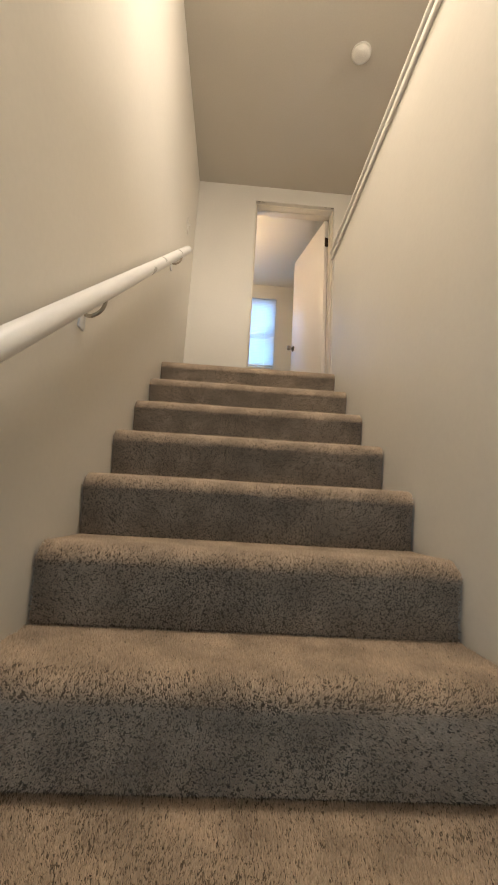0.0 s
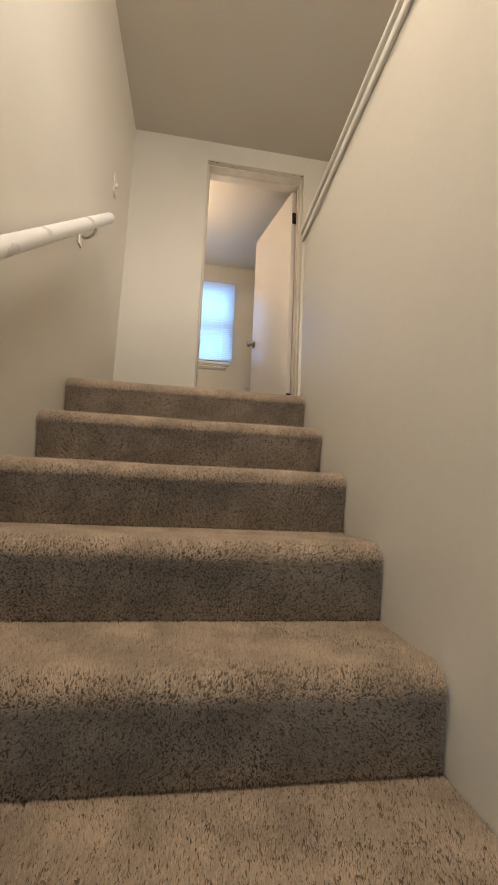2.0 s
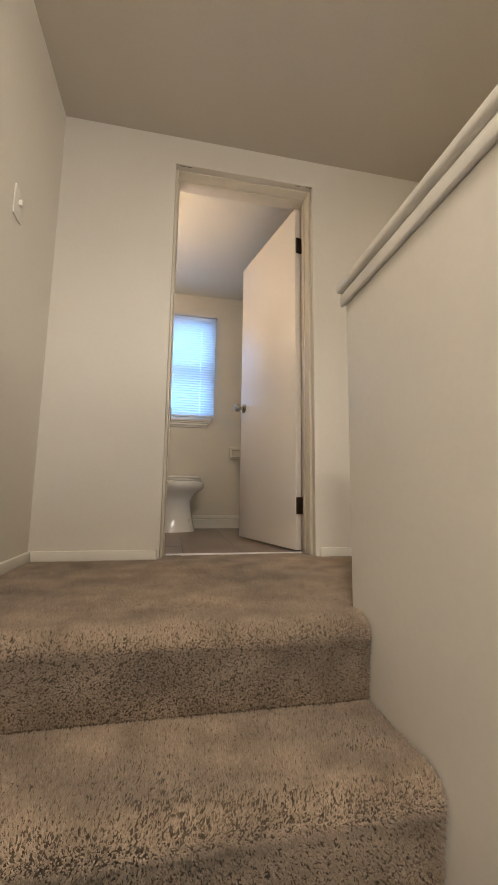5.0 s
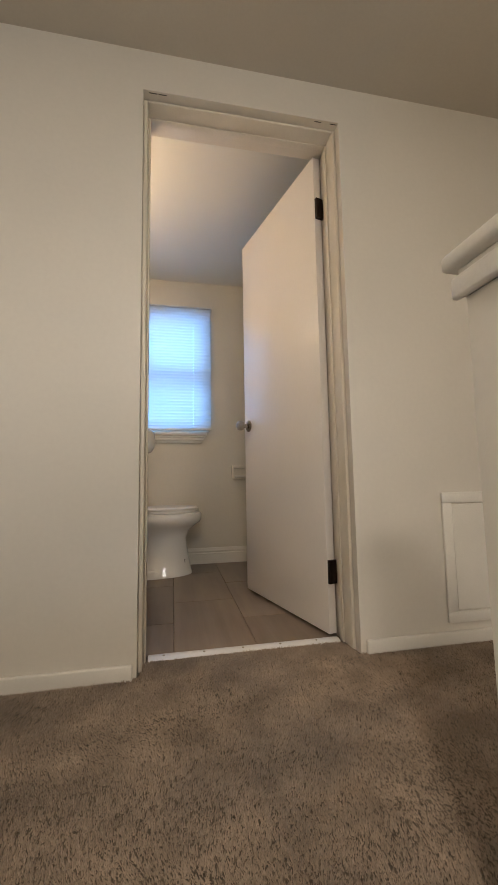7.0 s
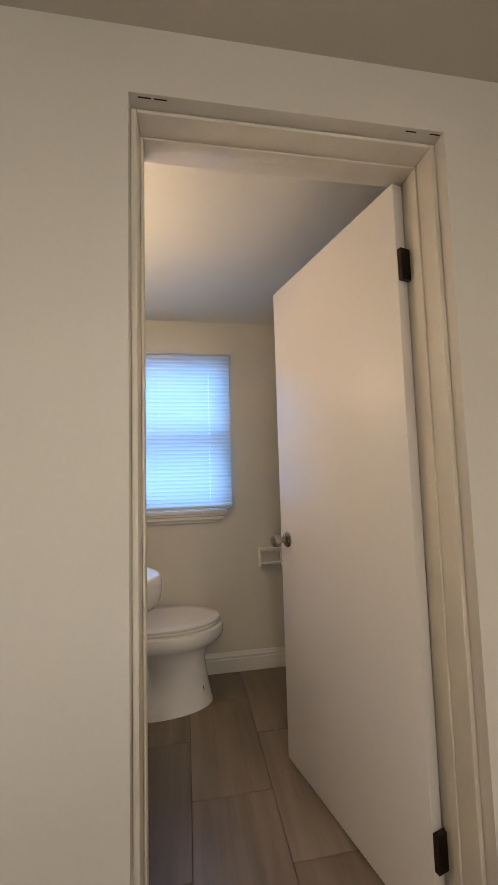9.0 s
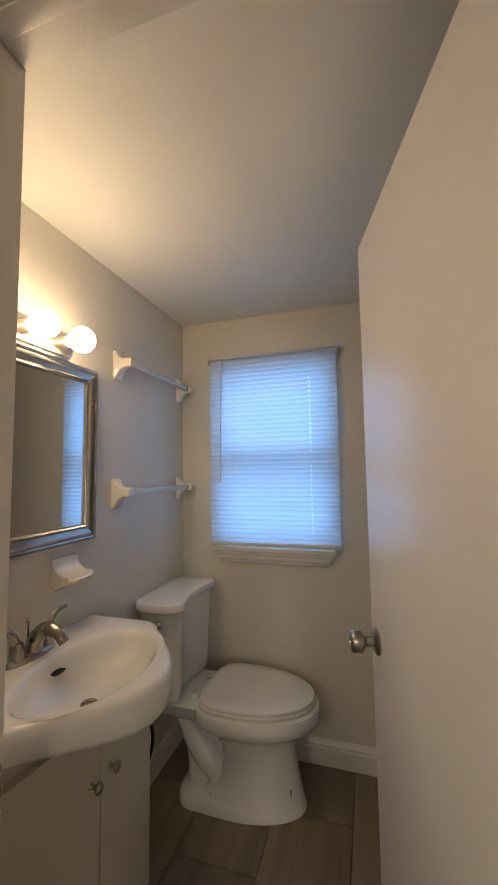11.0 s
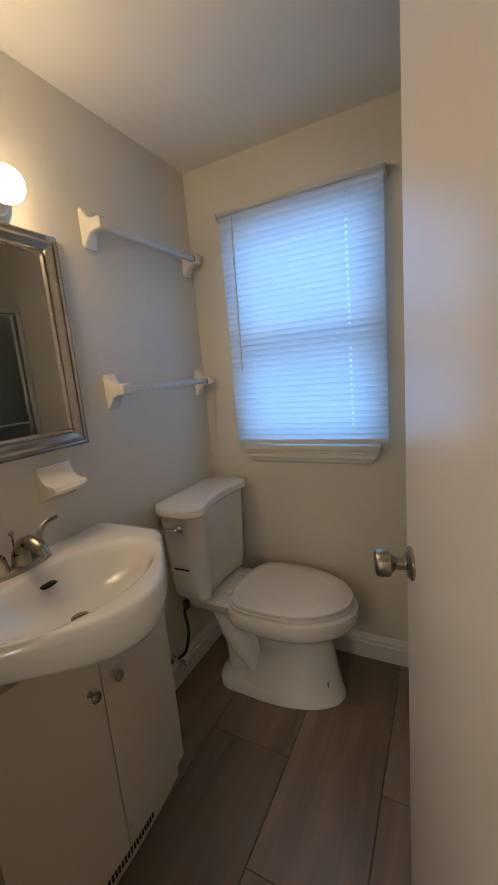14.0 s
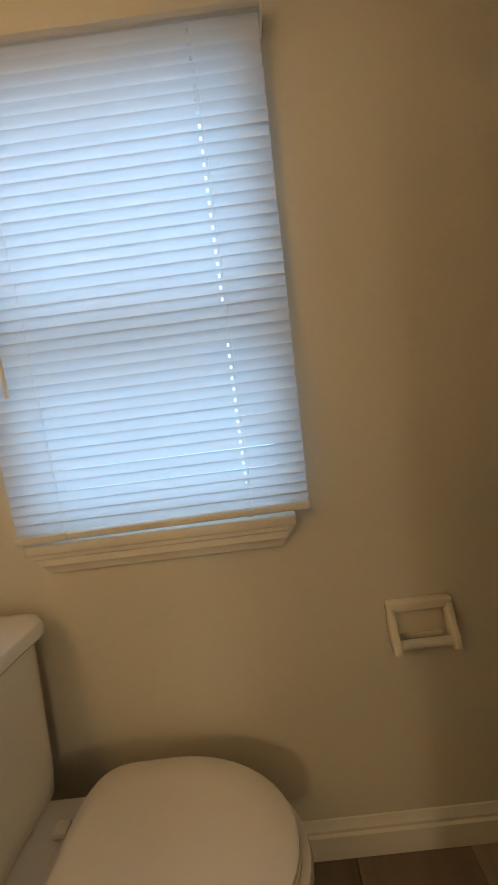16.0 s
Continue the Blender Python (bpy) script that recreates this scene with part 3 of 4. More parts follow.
# ---- bathroom window and blind ----
win = tagged(part("window_1", boxed(WX0 + 0.0455, WX1 - 0.0455, BBACK + 0.062, BBACK + 0.11, 1.395, 1.465, 0.004, 1), TRIM), "white double-hung bathroom window behind a blind", "window", kind="structure")
for a in ((WX0, WX0 + 0.045, WZ0, WZ1), (WX1 - 0.045, WX1, WZ0, WZ1), (WX0 + 0.0455, WX1 - 0.0455, WZ1 - 0.07, WZ1), (WX0 + 0.0455, WX1 - 0.0455, WZ0, WZ0 + 0.055)):
    part("window_frame", boxed(a[0], a[1], BBACK + 0.06, BBACK + 0.12, a[2], a[3], 0.003, 1), TRIM, win)
for a in ((WZ0 + 0.0555, 1.3945), (1.4655, WZ1 - 0.0705)):
    pane = part("pane", boxed(WX0 + 0.0455, WX1 - 0.0455, BBACK + 0.090, BBACK + 0.094, *a), GLASS, win)
    pane.visible_shadow = False
part("window_sill", boxed(0.095, 0.722, BBACK - 0.036, BBACK - 0.0005, 0.956, 0.982, 0.006, 3), TRIM, win, "white painted wooden window stool")
bm = bmesh.new()
prof_a = [(-0.002, 0.9555), (-0.030, 0.9555), (-0.030, 0.946), (-0.024, 0.941), (-0.024, 0.925), (-0.019, 0.920), (-0.017, 0.905), (-0.013, 0.902), (-0.002, 0.902)]
# the ends are cut on the slant, narrower below
loft(bm, [[(xe + sgn * 0.62 * (0.9555 - dz), BBACK + 0.0015 + dy, dz) for dy, dz in prof_a] for xe, sgn in ((0.104, 1), (0.716, -1))])
part("apron", bm, TRIM, win, "white moulded apron board")

blind = thing("mini_blind", "closed white vinyl mini blind glowing with daylight", "blind")
BX0, BX1, BY = 0.086, 0.757, BBACK - 0.034
part("headrail", boxed(BX0, BX1, BY - 0.014, BY + 0.014, 1.954, 1.968, 0.002, 1), SLAT, blind)
NS, ZT, ZB = 41, 1.944, 1.022
slat_me = None
for i in range(NS):
    z = ZT - (ZT - ZB) * i / (NS - 1)
    if slat_me is None:
        bm = bmesh.new()
        loft(bm, [[(xx, 0.0030 * math.cos(k * math.pi / 8) - 0.0030, -0.0127 + 0.0254 * (k + 4) / 8) for k in range(-4, 5)] for xx in (BX0 + 0.004, 0.200, 0.2035, 0.617, 0.6215, BX1 - 0.004)], closed=False)
        bm.faces.ensure_lookup_table()
        holes = [f for f in bm.faces if 0.617 < f.calc_center_median().x < 0.622 and abs(f.calc_center_median().z) < 0.003]
        bmesh.ops.delete(bm, geom=holes, context="FACES")
        s = part("slat", bm, SLAT, blind)
        slat_me = s.data
    else:
        s = new("slat", slat_me)
        s.parent = blind
    s.matrix_basis = pose(random.uniform(-0.0006, 0.0006), BY + random.uniform(-0.0008, 0.0008), z, 17 + random.uniform(-0.5, 0.5), random.uniform(-0.05, 0.05), 0)
brail = part("bottom_rail", boxed(BX0 + 0.002, BX1 - 0.004, BY - 0.012, BY + 0.012, 0.992, 1.008, 0.003, 2), PLASTIC, blind)
brail.matrix_basis = pose(0.42, 0, 1.0) @ pose(0, 0, 0, 0, -0.5, 0) @ pose(-0.42, 0, -1.0)
part("wand", tube(bmesh.new(), [(0.160, BY - 0.022, 1.945), (0.156, BY - 0.024, 1.6), (0.152, BY - 0.024, 1.315)], 0.004, 8), PLASTIC, blind, "clear tilt wand")
for cx in (0.208, 0.628):
    part("ladder_cord", tube(bmesh.new(), [(cx, BY - 0.0135, 1.945), (cx, BY - 0.0135, 0.995)], 0.0005, 5), RAILW, blind)
for cx in (0.20, 0.62):
    part("bottom_clip", boxed(cx - 0.007, cx + 0.007, BY - 0.014, BY - 0.0122, 0.994, 1.008, 0.0005, 1), PLASTIC, blind)
for cx in (BX0 - 0.004, BX1 + 0.001):
    part("end_bracket", boxed(cx, cx + 0.003, BY - 0.016, BBACK - 0.0005, 1.940, 1.972, 0.0008, 1), PLASTIC, blind)

# ---- bathroom baseboards ----
def bath_base(name, pts, label):
    prof_b = [(0.0005, 0.0), (0.016, 0.0), (0.017, 0.074), (0.011, 0.079), (0.011, 0.088), (0.013, 0.091), (0.008, 0.100), (0.004, 0.112), (0.0005, 0.114)]
    (xa, ya, nx, ny), (xb, yb, _, _) = pts
    bm = bmesh.new()
    loft(bm, [[(x + nx * d, y + ny * d, h) for d, h in prof_b] for x, y in ((xa, ya), (xb, yb))])
    structure(name, bm, TRIM, label, "baseboard")


bath_base("baseboard_bath_north", [(BLEFT + 0.017, BBACK, 0, -1), (1.25, BBACK, 0, -1)], "white moulded baseboard under the window")
bath_base("baseboard_bath_west", [(BLEFT, 4.44, 1, 0), (BLEFT, BBACK, 1, 0)], "white moulded baseboard behind the toilet")

# ---- vanity ----
CY = 4.106
van = thing("vanity_cabinet", "white laminate bathroom vanity with two bowed doors", "vanity")


def front_x(v, bow=0.022, base=0.186, w=0.268):
    return base + bow * math.cos(math.pi / 2 * v / w)


def bowed(bm, v0, v1, z0, z1, thick, out=0.0, n=14):
    rings = []
    for k in range(n + 1):
        v = v0 + (v1 - v0) * k / n
        x = front_x(v) + out
        rings.append([(x - thick, CY + v, z0), (x, CY + v, z0 + 0.002), (x, CY + v, z1 - 0.002), (x - thick, CY + v, z1)])
    return loft(bm, rings)


bm = bmesh.new()
rb = [(BLEFT + 0.002, CY - 0.268), (BLEFT + 0.002, CY + 0.268)] + [(front_x(v) - 0.02, CY + v) for v in np.linspace(0.268, -0.268, 15)]
loft(bm, [[(x, y, z) for x, y in rb] for z in (0.085, 0.700)])
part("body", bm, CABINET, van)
for sy in (CY - 0.268, CY + 0.256):
    part("side_panel", boxed(BLEFT + 0.002, 0.166, sy, sy + 0.012, 0.7005, 0.784), CABINET, van)
bm = bmesh.new()
rk = [(BLEFT + 0.002, CY - 0.262), (BLEFT + 0.002, CY + 0.262)] + [(front_x(v) - 0.032, CY + v) for v in np.linspace(0.262, -0.262, 15)]
loft(bm, [[(x, y, z) for x, y in rk] for z in (0.0, 0.0845)])
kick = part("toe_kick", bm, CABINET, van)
for i in range(22):
    v = -0.125 + i * 0.0115
    part("vent_slot", boxed(front_x(v) - 0.0345, front_x(v) - 0.0295, CY + v - 0.003, CY + v + 0.003, 0.02, 0.065), DARK, kick)
for v0, v1 in ((0.190, 0.266),):
    part("front_rail", bowed(bmesh.new(), v0, v1, 0.7455, 0.786, 0.012, -0.005), CABINET, van)
part("back_rail", bowed(bmesh.new(), -0.254, -0.168, 0.7005, 0.781, 0.010, -0.0195), CABINET, van)
for v0, v1, kv in ((-0.267, -0.0015, -0.036), (0.0015, 0.267, 0.036)):
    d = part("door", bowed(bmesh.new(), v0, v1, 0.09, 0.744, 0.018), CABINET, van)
    mk = pose(front_x(kv) - 0.001, CY + kv, 0.597, 0, 90, 0)
    part("knob", lathe([(0.009, 0.0), (0.006, 0.004), (0.005, 0.014), (0.010, 0.018), (0.0135, 0.023), (0.0135, 0.027), (0.009, 0.031), (0.001, 0.032)], mk, 18), NICKEL, d, "small nickel knob")

CYB = CY + 0.010
sink = thing("sink_basin", "glossy white china sink top with a bowed front", "sink")


def basin_outline(inset, zz, belly=0.0, n=200):
    """The plan of the sink top: straight back and sides, S-curved bow in front."""
    w = 0.316 - inset
    pts = []
    for k in range(n):
        a = 2 * math.pi * k / n
        c, s = math.cos(a), math.sin(a)
        lo, hi = 0.0, 0.8
        for _ in range(28):
            r = (lo + hi) / 2
            x, v = 0.10 + r * c, r * s
            ok = abs(v) < w and x > BLEFT + 0.002 + inset * 0.5
            if ok:
                f = 0.176 + 0.207 * (0.5 + 0.5 * math.cos(math.pi * min(1, abs(v) / 0.316))) ** 0.65 - inset
                e = max(0.0, (abs(v) - (w - 0.03)) / 0.03)
                ok = x < f - 0.03 * (1 - math.sqrt(max(0, 1 - e * e)))
            lo, hi = (r, hi) if ok else (lo, r)
        x, v = 0.10 + lo * c, lo * s
        drop = belly * (0.5 + 0.5 * math.cos(math.pi * min(1, abs(v) / 0.30))) * min(1, max(0, (x - 0.02) / 0.12))
        pts.append((x, CYB + v, zz - drop))
    return pts


def bowl_ring(scale, zz, n=200, cx=0.162):
    out = []
    for k in range(n):
        a = 2 * math.pi * k / n
        c, s = math.cos(a), math.sin(a)
        ex = 0.150 if c > 0 else 0.125
        out.append((cx + scale * ex * c * (1.0 - 0.0 * s), CYB + scale * 0.222 * s, zz))
    return out


bm = bmesh.new()
loft(bm, [bowl_ring(0.12, 0.742), bowl_ring(0.40, 0.746), bowl_ring(0.66, 0.757), bowl_ring(0.84, 0.772), basin_outline(0.05, 0.783, 0.040), basin_outline(0.018, 0.788, 0.034), basin_outline(0.004, 0.799, 0.024), basin_outline(0.0, 0.815, 0.010), basin_outline(0.0, 0.838), basin_outline(0.004, 0.852), basin_outline(0.012, 0.859), basin_outline(0.024, 0.861),
          bowl_ring(1.12, 0.8615), bowl_ring(1.07, 0.8605), bowl_ring(1.03, 0.857), bowl_ring(0.99, 0.850), bowl_ring(0.95, 0.838), bowl_ring(0.88, 0.815), bowl_ring(0.76, 0.786), bowl_ring(0.58, 0.768), bowl_ring(0.36, 0.757), bowl_ring(0.12, 0.752)])
part("basin", bm, CERAMIC, sink, angle=85)
part("drain", lathe([(0.022, 0.0), (0.022, 0.004), (0.017, 0.005), (0.015, 0.001), (0.001, 0.0008)], pose(0.16, CYB, 0.7555), 20), NICKEL, sink, "nickel drain ring")
ovf = bmesh.new()
loft(ovf, [[(0.058 + dx, CY + 0.021 * math.cos(a) + 0.012, 0.823 + 0.0048 * math.sin(a)) for a in (2 * math.pi * k / 16 for k in range(16))] for dx in (-0.012, 0.004)])
part("overflow_slot", ovf, DARK, sink)

fau = thing("faucet", "brushed nickel centerset faucet with two lever handles", "faucet")
FX, FZ = -0.022, 0.861
bm = bmesh.new()
loft(bm, [[(FX + (0.027 - i) * math.cos(a), CY + (0.082 - i) * math.sin(a), FZ + h) for a in (2 * math.pi * k / 32 for k in range(32))] for i, h in ((0, 0), (0, 0.008), (0.004, 0.014), (0.008, 0.016))])
part("base_plate", bm, NICKEL, fau)
bm = bmesh.new()
tube(bm, smooth_path([(FX, CY, FZ + 0.012), (FX + 0.012, CY, FZ + 0.05), (FX + 0.045, CY, FZ + 0.078), (FX + 0.085, CY, FZ + 0.072), (FX + 0.108, CY, FZ + 0.048)], 6), [0.024 - 0.0004 * k for k in range(25)], 16)
part("spout", bm, NICKEL, fau)
for s in (-1, 1):
    yy = CY + s * 0.052
    h = part("handle", lathe([(0.021, 0.010), (0.019, 0.03), (0.016, 0.05), (0.014, 0.056), (0.001, 0.058)], pose(FX, yy, FZ), 18), NICKEL, fau)
    part("lever", tube(bmesh.new(), smooth_path([(FX, yy, FZ + 0.045), (FX, yy + s * 0.012, FZ + 0.075), (FX + 0.002, yy + s * 0.035, FZ + 0.094), (FX + 0.004, yy + s * 0.066, FZ + 0.098)], 5), [0.013 - 0.0005 * k for k in range(16)], 12, 0.7), NICKEL, h)
rod = part("lift_rod", tube(bmesh.new(), [(FX - 0.018, CY, FZ + 0.012), (FX - 0.018, CY, FZ + 0.088)], 0.0026, 8), NICKEL, fau)
part("rod_knob", lathe([(0.002, 0), (0.0062, 0.004), (0.0066, 0.010), (0.004, 0.014), (0.001, 0.015)], pose(FX - 0.018, CY, FZ + 0.086), 12), NICKEL, rod)

# ---- soap dishes ----
def soap_dish(y0, y1, ztop, label):
    t = thing("soap_dish", label, "soap dish", "ceramic wall fittings")
    prof_s = [(0.0, ztop), (0.010, ztop), (0.014, ztop - 0.020), (0.028, ztop - 0.044), (0.050, ztop - 0.056), (0.082, ztop - 0.058), (0.086, ztop - 0.064), (0.080, ztop - 0.074), (0.040, ztop - 0.086), (0.012, ztop - 0.100), (0.0, ztop - 0.105)]
    n = 10
    rings = []
    for k in range(n + 1):
        u = k / n
        e = 1 - 0.10 * (abs(2 * u - 1) ** 6)
        lip = 0.006 * (abs(2 * u - 1) ** 8)
        rings.append([(BLEFT + 0.0005 + d * e, y0 + (y1 - y0) * u, z + (lip if 0.02 < d < 0.083 and z > ztop - 0.06 else 0)) for d, z in prof_s])
    bm = bmesh.new()
    loft(bm, rings)
    part("body", bm, CERAMIC_OLD, t)
    return t


soap_dish(4.228, 4.338, 1.092, "cream ceramic soap dish set into the wall under the mirror")
cup = soap_dish(3.845, 3.972, 1.086, "cream ceramic toothbrush and tumbler holder on the wall")
for v in (3.87, 3.945):
    part("brush_ring", lathe([(0.013, 0), (0.012, 0.004), (0.008, 0.004), (0.007, 0.001), (0.001, 0.0008)], pose(BLEFT + 0.062, v, 1.028), 16), CERAMIC_OLD, cup)

# ---- mirror ----
mir = thing("mirror", "rectangular wall mirror in a beaded antique silver frame", "mirror")
MY0, MY1, MZ0, MZ1 = 3.775, 4.410, 1.132, 1.742
prof_m = [(0.0, 0.002), (0.0, 0.022), (0.006, 0.026), (0.012, 0.023), (0.024, 0.030), (0.036, 0.026), (0.044, 0.018), (0.050, 0.020), (0.056, 0.014), (0.056, 0.002)]
def frame_side(a, b, c, d):
    """A mitred moulding: a to b outer corners, c and d the inward corner directions."""
    bm = bmesh.new()
    return loft(bm, [[(BLEFT + h, p[0] + q[0] * w, p[1] + q[1] * w) for w, h in prof_m] for p, q in ((a, c), (b, d))])


cor = [((MY0, MZ0), (1, 1)), ((MY1, MZ0), (-1, 1)), ((MY1, MZ1), (-1, -1)), ((MY0, MZ1), (1, -1))]
for k in range(4):
    (a, c), (b, d) = cor[k], cor[(k + 1) % 4]
    part("frame_side", frame_side(a, b, c, d), SILVER, mir)
mglass = part("glass", boxed(BLEFT + 0.006, BLEFT + 0.011, MY0 + 0.054, MY1 - 0.054, MZ0 + 0.054, MZ1 - 0.054), MIRROR, mir, "silvered mirror glass", smooth=False)
mglass.matrix_basis = pose(BLEFT + 0.009, 4.09, 0) @ pose(0, 0, 0, 0, 0, -0.6) @ pose(-BLEFT - 0.009, -4.09, 0)


def beads(inset, h, r, step):
    vs, fs = [], []
    def bead(y, z):
        o = len(vs)
        c = (BLEFT + h, y, z)
        for dx, dy, dz in ((1, 0, 0), (0, 1, 0.6), (0, 0.6, 1), (0, -1, -0.6), (0, -0.6, -1), (-1, 0, 0)):
            vs.append((c[0] + dx * r, c[1] + dy * r, c[2] + dz * r))
        for q in ((0, 1, 2), (0, 2, 3), (0, 3, 4), (0, 4, 1), (5, 2, 1), (5, 3, 2), (5, 4, 3), (5, 1, 4)):
            fs.append([o + j for j in q])
    y = MY0 + inset
    while y < MY1 - inset:
        bead(y, MZ0 + inset)
        bead(y, MZ1 - inset)
        y += step
    z = MZ0 + inset
    while z < MZ1 - inset:
        bead(MY0 + inset, z)
        bead(MY1 - inset, z)
        z += step
    me = bpy.data.meshes.new("beading")
    me.from_pydata(vs, [], fs)
    me.materials.append(SILVER)
    ob = new("beading", me)
    ob.parent = mir
    tagged(ob, "fine rope beading", kind="stuff")


beads(0.050, 0.0215, 0.0052, 0.0095)
beads(0.004, 0.0245, 0.0052, 0.0095)

# ---- light bar ----
bar = thing("vanity_light", "brushed nickel vanity light bar with three lit globes", "wall lamp")
LY, LZ = 4.072, 1.792
for w, h, x0, x1, name in ((0.228, 0.052, 0.0005, 0.012, "back_plate"), (0.212, 0.038, 0.0122, 0.026, "front_plate")):
    bm = bmesh.new()
    ring = []
    for k in range(40):
        a = 2 * math.pi * k / 40
        c, s = math.cos(a), math.sin(a)
        ring.append((LY + math.copysign(w - h, c) + h * c, LZ + h * s))
    loft(bm, [[(BLEFT + x, LY + (y - LY) * q, LZ + (z - LZ) * q) for y, z in ring] for x, q in ((x0, 1), (x1 - 0.004, 1), (x1, 0.97))])
    part(name, bm, SATIN, bar)
for dy in (-0.148, 0.0, 0.148):
    mb = pose(BLEFT + 0.026, LY + dy, LZ, 0, 90, 0)
    so = part("socket", lathe([(0.022, 0.0), (0.020, 0.012), (0.019, 0.034), (0.016, 0.036)], mb, 20), SATIN, bar)
    R = 0.0415
    pr = [(0.015, 0.034), (0.019, 0.040)] + [(R * math.sin(radians(a)), 0.088 - R * math.cos(radians(a))) for a in range(35, 180, 10)] + [(0.0015, 0.088 + R)]
    part("globe", lathe(pr, mb, 28), BULBM, so, "lit round frosted bulb")

# ---- towel bars ----
def towel_bar(z, label):
    t = thing("towel_bar", label, "towel bar", "ceramic wall fittings")
    for y, w in ((4.553, 0.026), (5.088, 0.024)):
        bm = bmesh.new()
        rings = []
        for d, hw, hz, dz in ((0.0005, w, 0.060, 0), (0.010, w, 0.060, 0), (0.016, w * 0.92, 0.046, 0), (0.030, w * 0.8, 0.026, 0.004), (0.050, w * 0.75, 0.019, 0.006), (0.072, w * 0.75, 0.019, 0.006), (0.078, w * 0.6, 0.014, 0.006)):
            rings.append([(BLEFT + d, y + px, z + dz + pz) for px, pz, _ in rounded(-hw, hw, -hz, hz, min(hw, hz) * 0.35, 0, 3)])
        loft(bm, rings)
        part("post", bm, CERAMIC_OLD, t)
    bm = boxed(BLEFT + 0.050, BLEFT + 0.068, 4.572, 5.072, z - 0.005, z + 0.017, 0.002, 2)
    part("bar", bm, ACRYLIC, t, "square clear plastic bar")
    for s in (-1, 1):
        part("end_mark", tube(bmesh.new(), [(BLEFT + 0.0690, 5.060, z + 0.006 + s * 0.010), (BLEFT + 0.0690, 5.072, z + 0.006)], 0.0016, 6), DARK, t)
    return t


towel_bar(1.805, "cream ceramic towel bar posts with a clear square bar")
towel_bar(1.283, "cream ceramic towel bar posts with a clear square bar")

# ---- toilet ----
TY = 4.885
wc = thing("toilet", "white china two-piece toilet with the lid closed", "toilet")
wc.scale = (1, 1, 1.025)


def egg(xb, xf, hw, z, n=44, flat=0.6):
    """An egg-shaped ring: blunt at the back, long at the front."""
    xm = xb + (xf - xb) * 0.42
    out = []
    for k in range(n):
        a = 2 * math.pi * k / n
        c, s = math.cos(a), math.sin(a)
        if c >= 0:
            x, y = xm + (xf - xm) * c, hw * s
        else:
            x = xm - (xm - xb) * abs(c) ** flat
            y = hw * math.copysign(abs(s) ** 0.8, s)
        out.append((x, TY + y, z))
    return out


bm = bmesh.new()
loft(bm, [egg(0.075, 0.598, 0.146, 0.0), egg(0.075, 0.598, 0.146, 0.016), egg(0.100, 0.592, 0.138, 0.028), egg(0.21, 0.576, 0.124, 0.10), egg(0.25, 0.562, 0.116, 0.18), egg(0.245, 0.558, 0.116, 0.235),
          egg(0.21, 0.580, 0.138, 0.280), egg(0.17, 0.622, 0.170, 0.312), egg(0.14, 0.650, 0.192, 0.330), egg(0.13, 0.661, 0.201, 0.350), egg(0.13, 0.662, 0.202, 0.374), egg(0.132, 0.658, 0.198, 0.390), egg(0.15, 0.640, 0.182, 0.397)])
part("bowl", bm, CERAMIC, wc)
bm = bmesh.new()
loft(bm, [rounded(-0.03, 0.26, TY - 0.085, TY + 0.085, 0.03, 0.30), rounded(-0.05, 0.26, TY - 0.135, TY + 0.135, 0.045, 0.345), rounded(-0.055, 0.26, TY - 0.150, TY + 0.150, 0.045, 0.384), rounded(-0.05, 0.255, TY - 0.143, TY + 0.143, 0.045, 0.394)])
part("deck", bm, CERAMIC, wc)
bm = bmesh.new()
loft(bm, [rounded(0.10, 0.34, TY - 0.090, TY + 0.090, 0.04, 0.0), rounded(0.098, 0.34, TY - 0.088, TY + 0.088, 0.04, 0.12), rounded(0.085, 0.34, TY - 0.084, TY + 0.084, 0.04, 0.22), rounded(0.05, 0.34, TY - 0.086, TY + 0.086, 0.04, 0.32)])
part("pedestal_core", bm, CERAMIC, wc)
bm = bmesh.new()
loft(bm, [rounded(0.070, 0.42, TY - 0.143, TY + 0.143, 0.075, 0.0, 8), rounded(0.070, 0.42, TY - 0.143, TY + 0.143, 0.075, 0.034, 8), rounded(0.080, 0.41, TY - 0.134, TY + 0.134, 0.070, 0.050, 8), rounded(0.11, 0.38, TY - 0.105, TY + 0.105, 0.055, 0.062, 8), rounded(0.14, 0.36, TY - 0.08, TY + 0.08, 0.04, 0.075, 8)])
part("foot", bm, CERAMIC, wc)
for s in (-1, 1):
    yy = TY + s * 0.048
    bm = bmesh.new()
    way = smooth_path([(0.06, yy - s * 0.01, 0.315), (0.105, yy, 0.270), (0.145, yy + s * 0.010, 0.222), (0.195, yy + s * 0.020, 0.172), (0.235, yy + s * 0.016, 0.12), (0.24, yy, 0.03)], 7)
    tube(bm, way, [0.040 + 0.016 * math.sin(math.pi * k / (len(way) - 1)) for k in range(len(way))], 18)
    part("trapway", bm, CERAMIC, wc)
    part("bolt_cap", lathe([(0.016, 0), (0.016, 0.012), (0.010, 0.020), (0.001, 0.022)], pose(0.235, TY + s * 0.112, 0.050), 14), CERAMIC, wc)
part("foot_mark", boxed(0.545, 0.549, TY - 0.066, TY - 0.060, 0.075, 0.10, 0.001, 1), DARK, wc)
bm = bmesh.new()
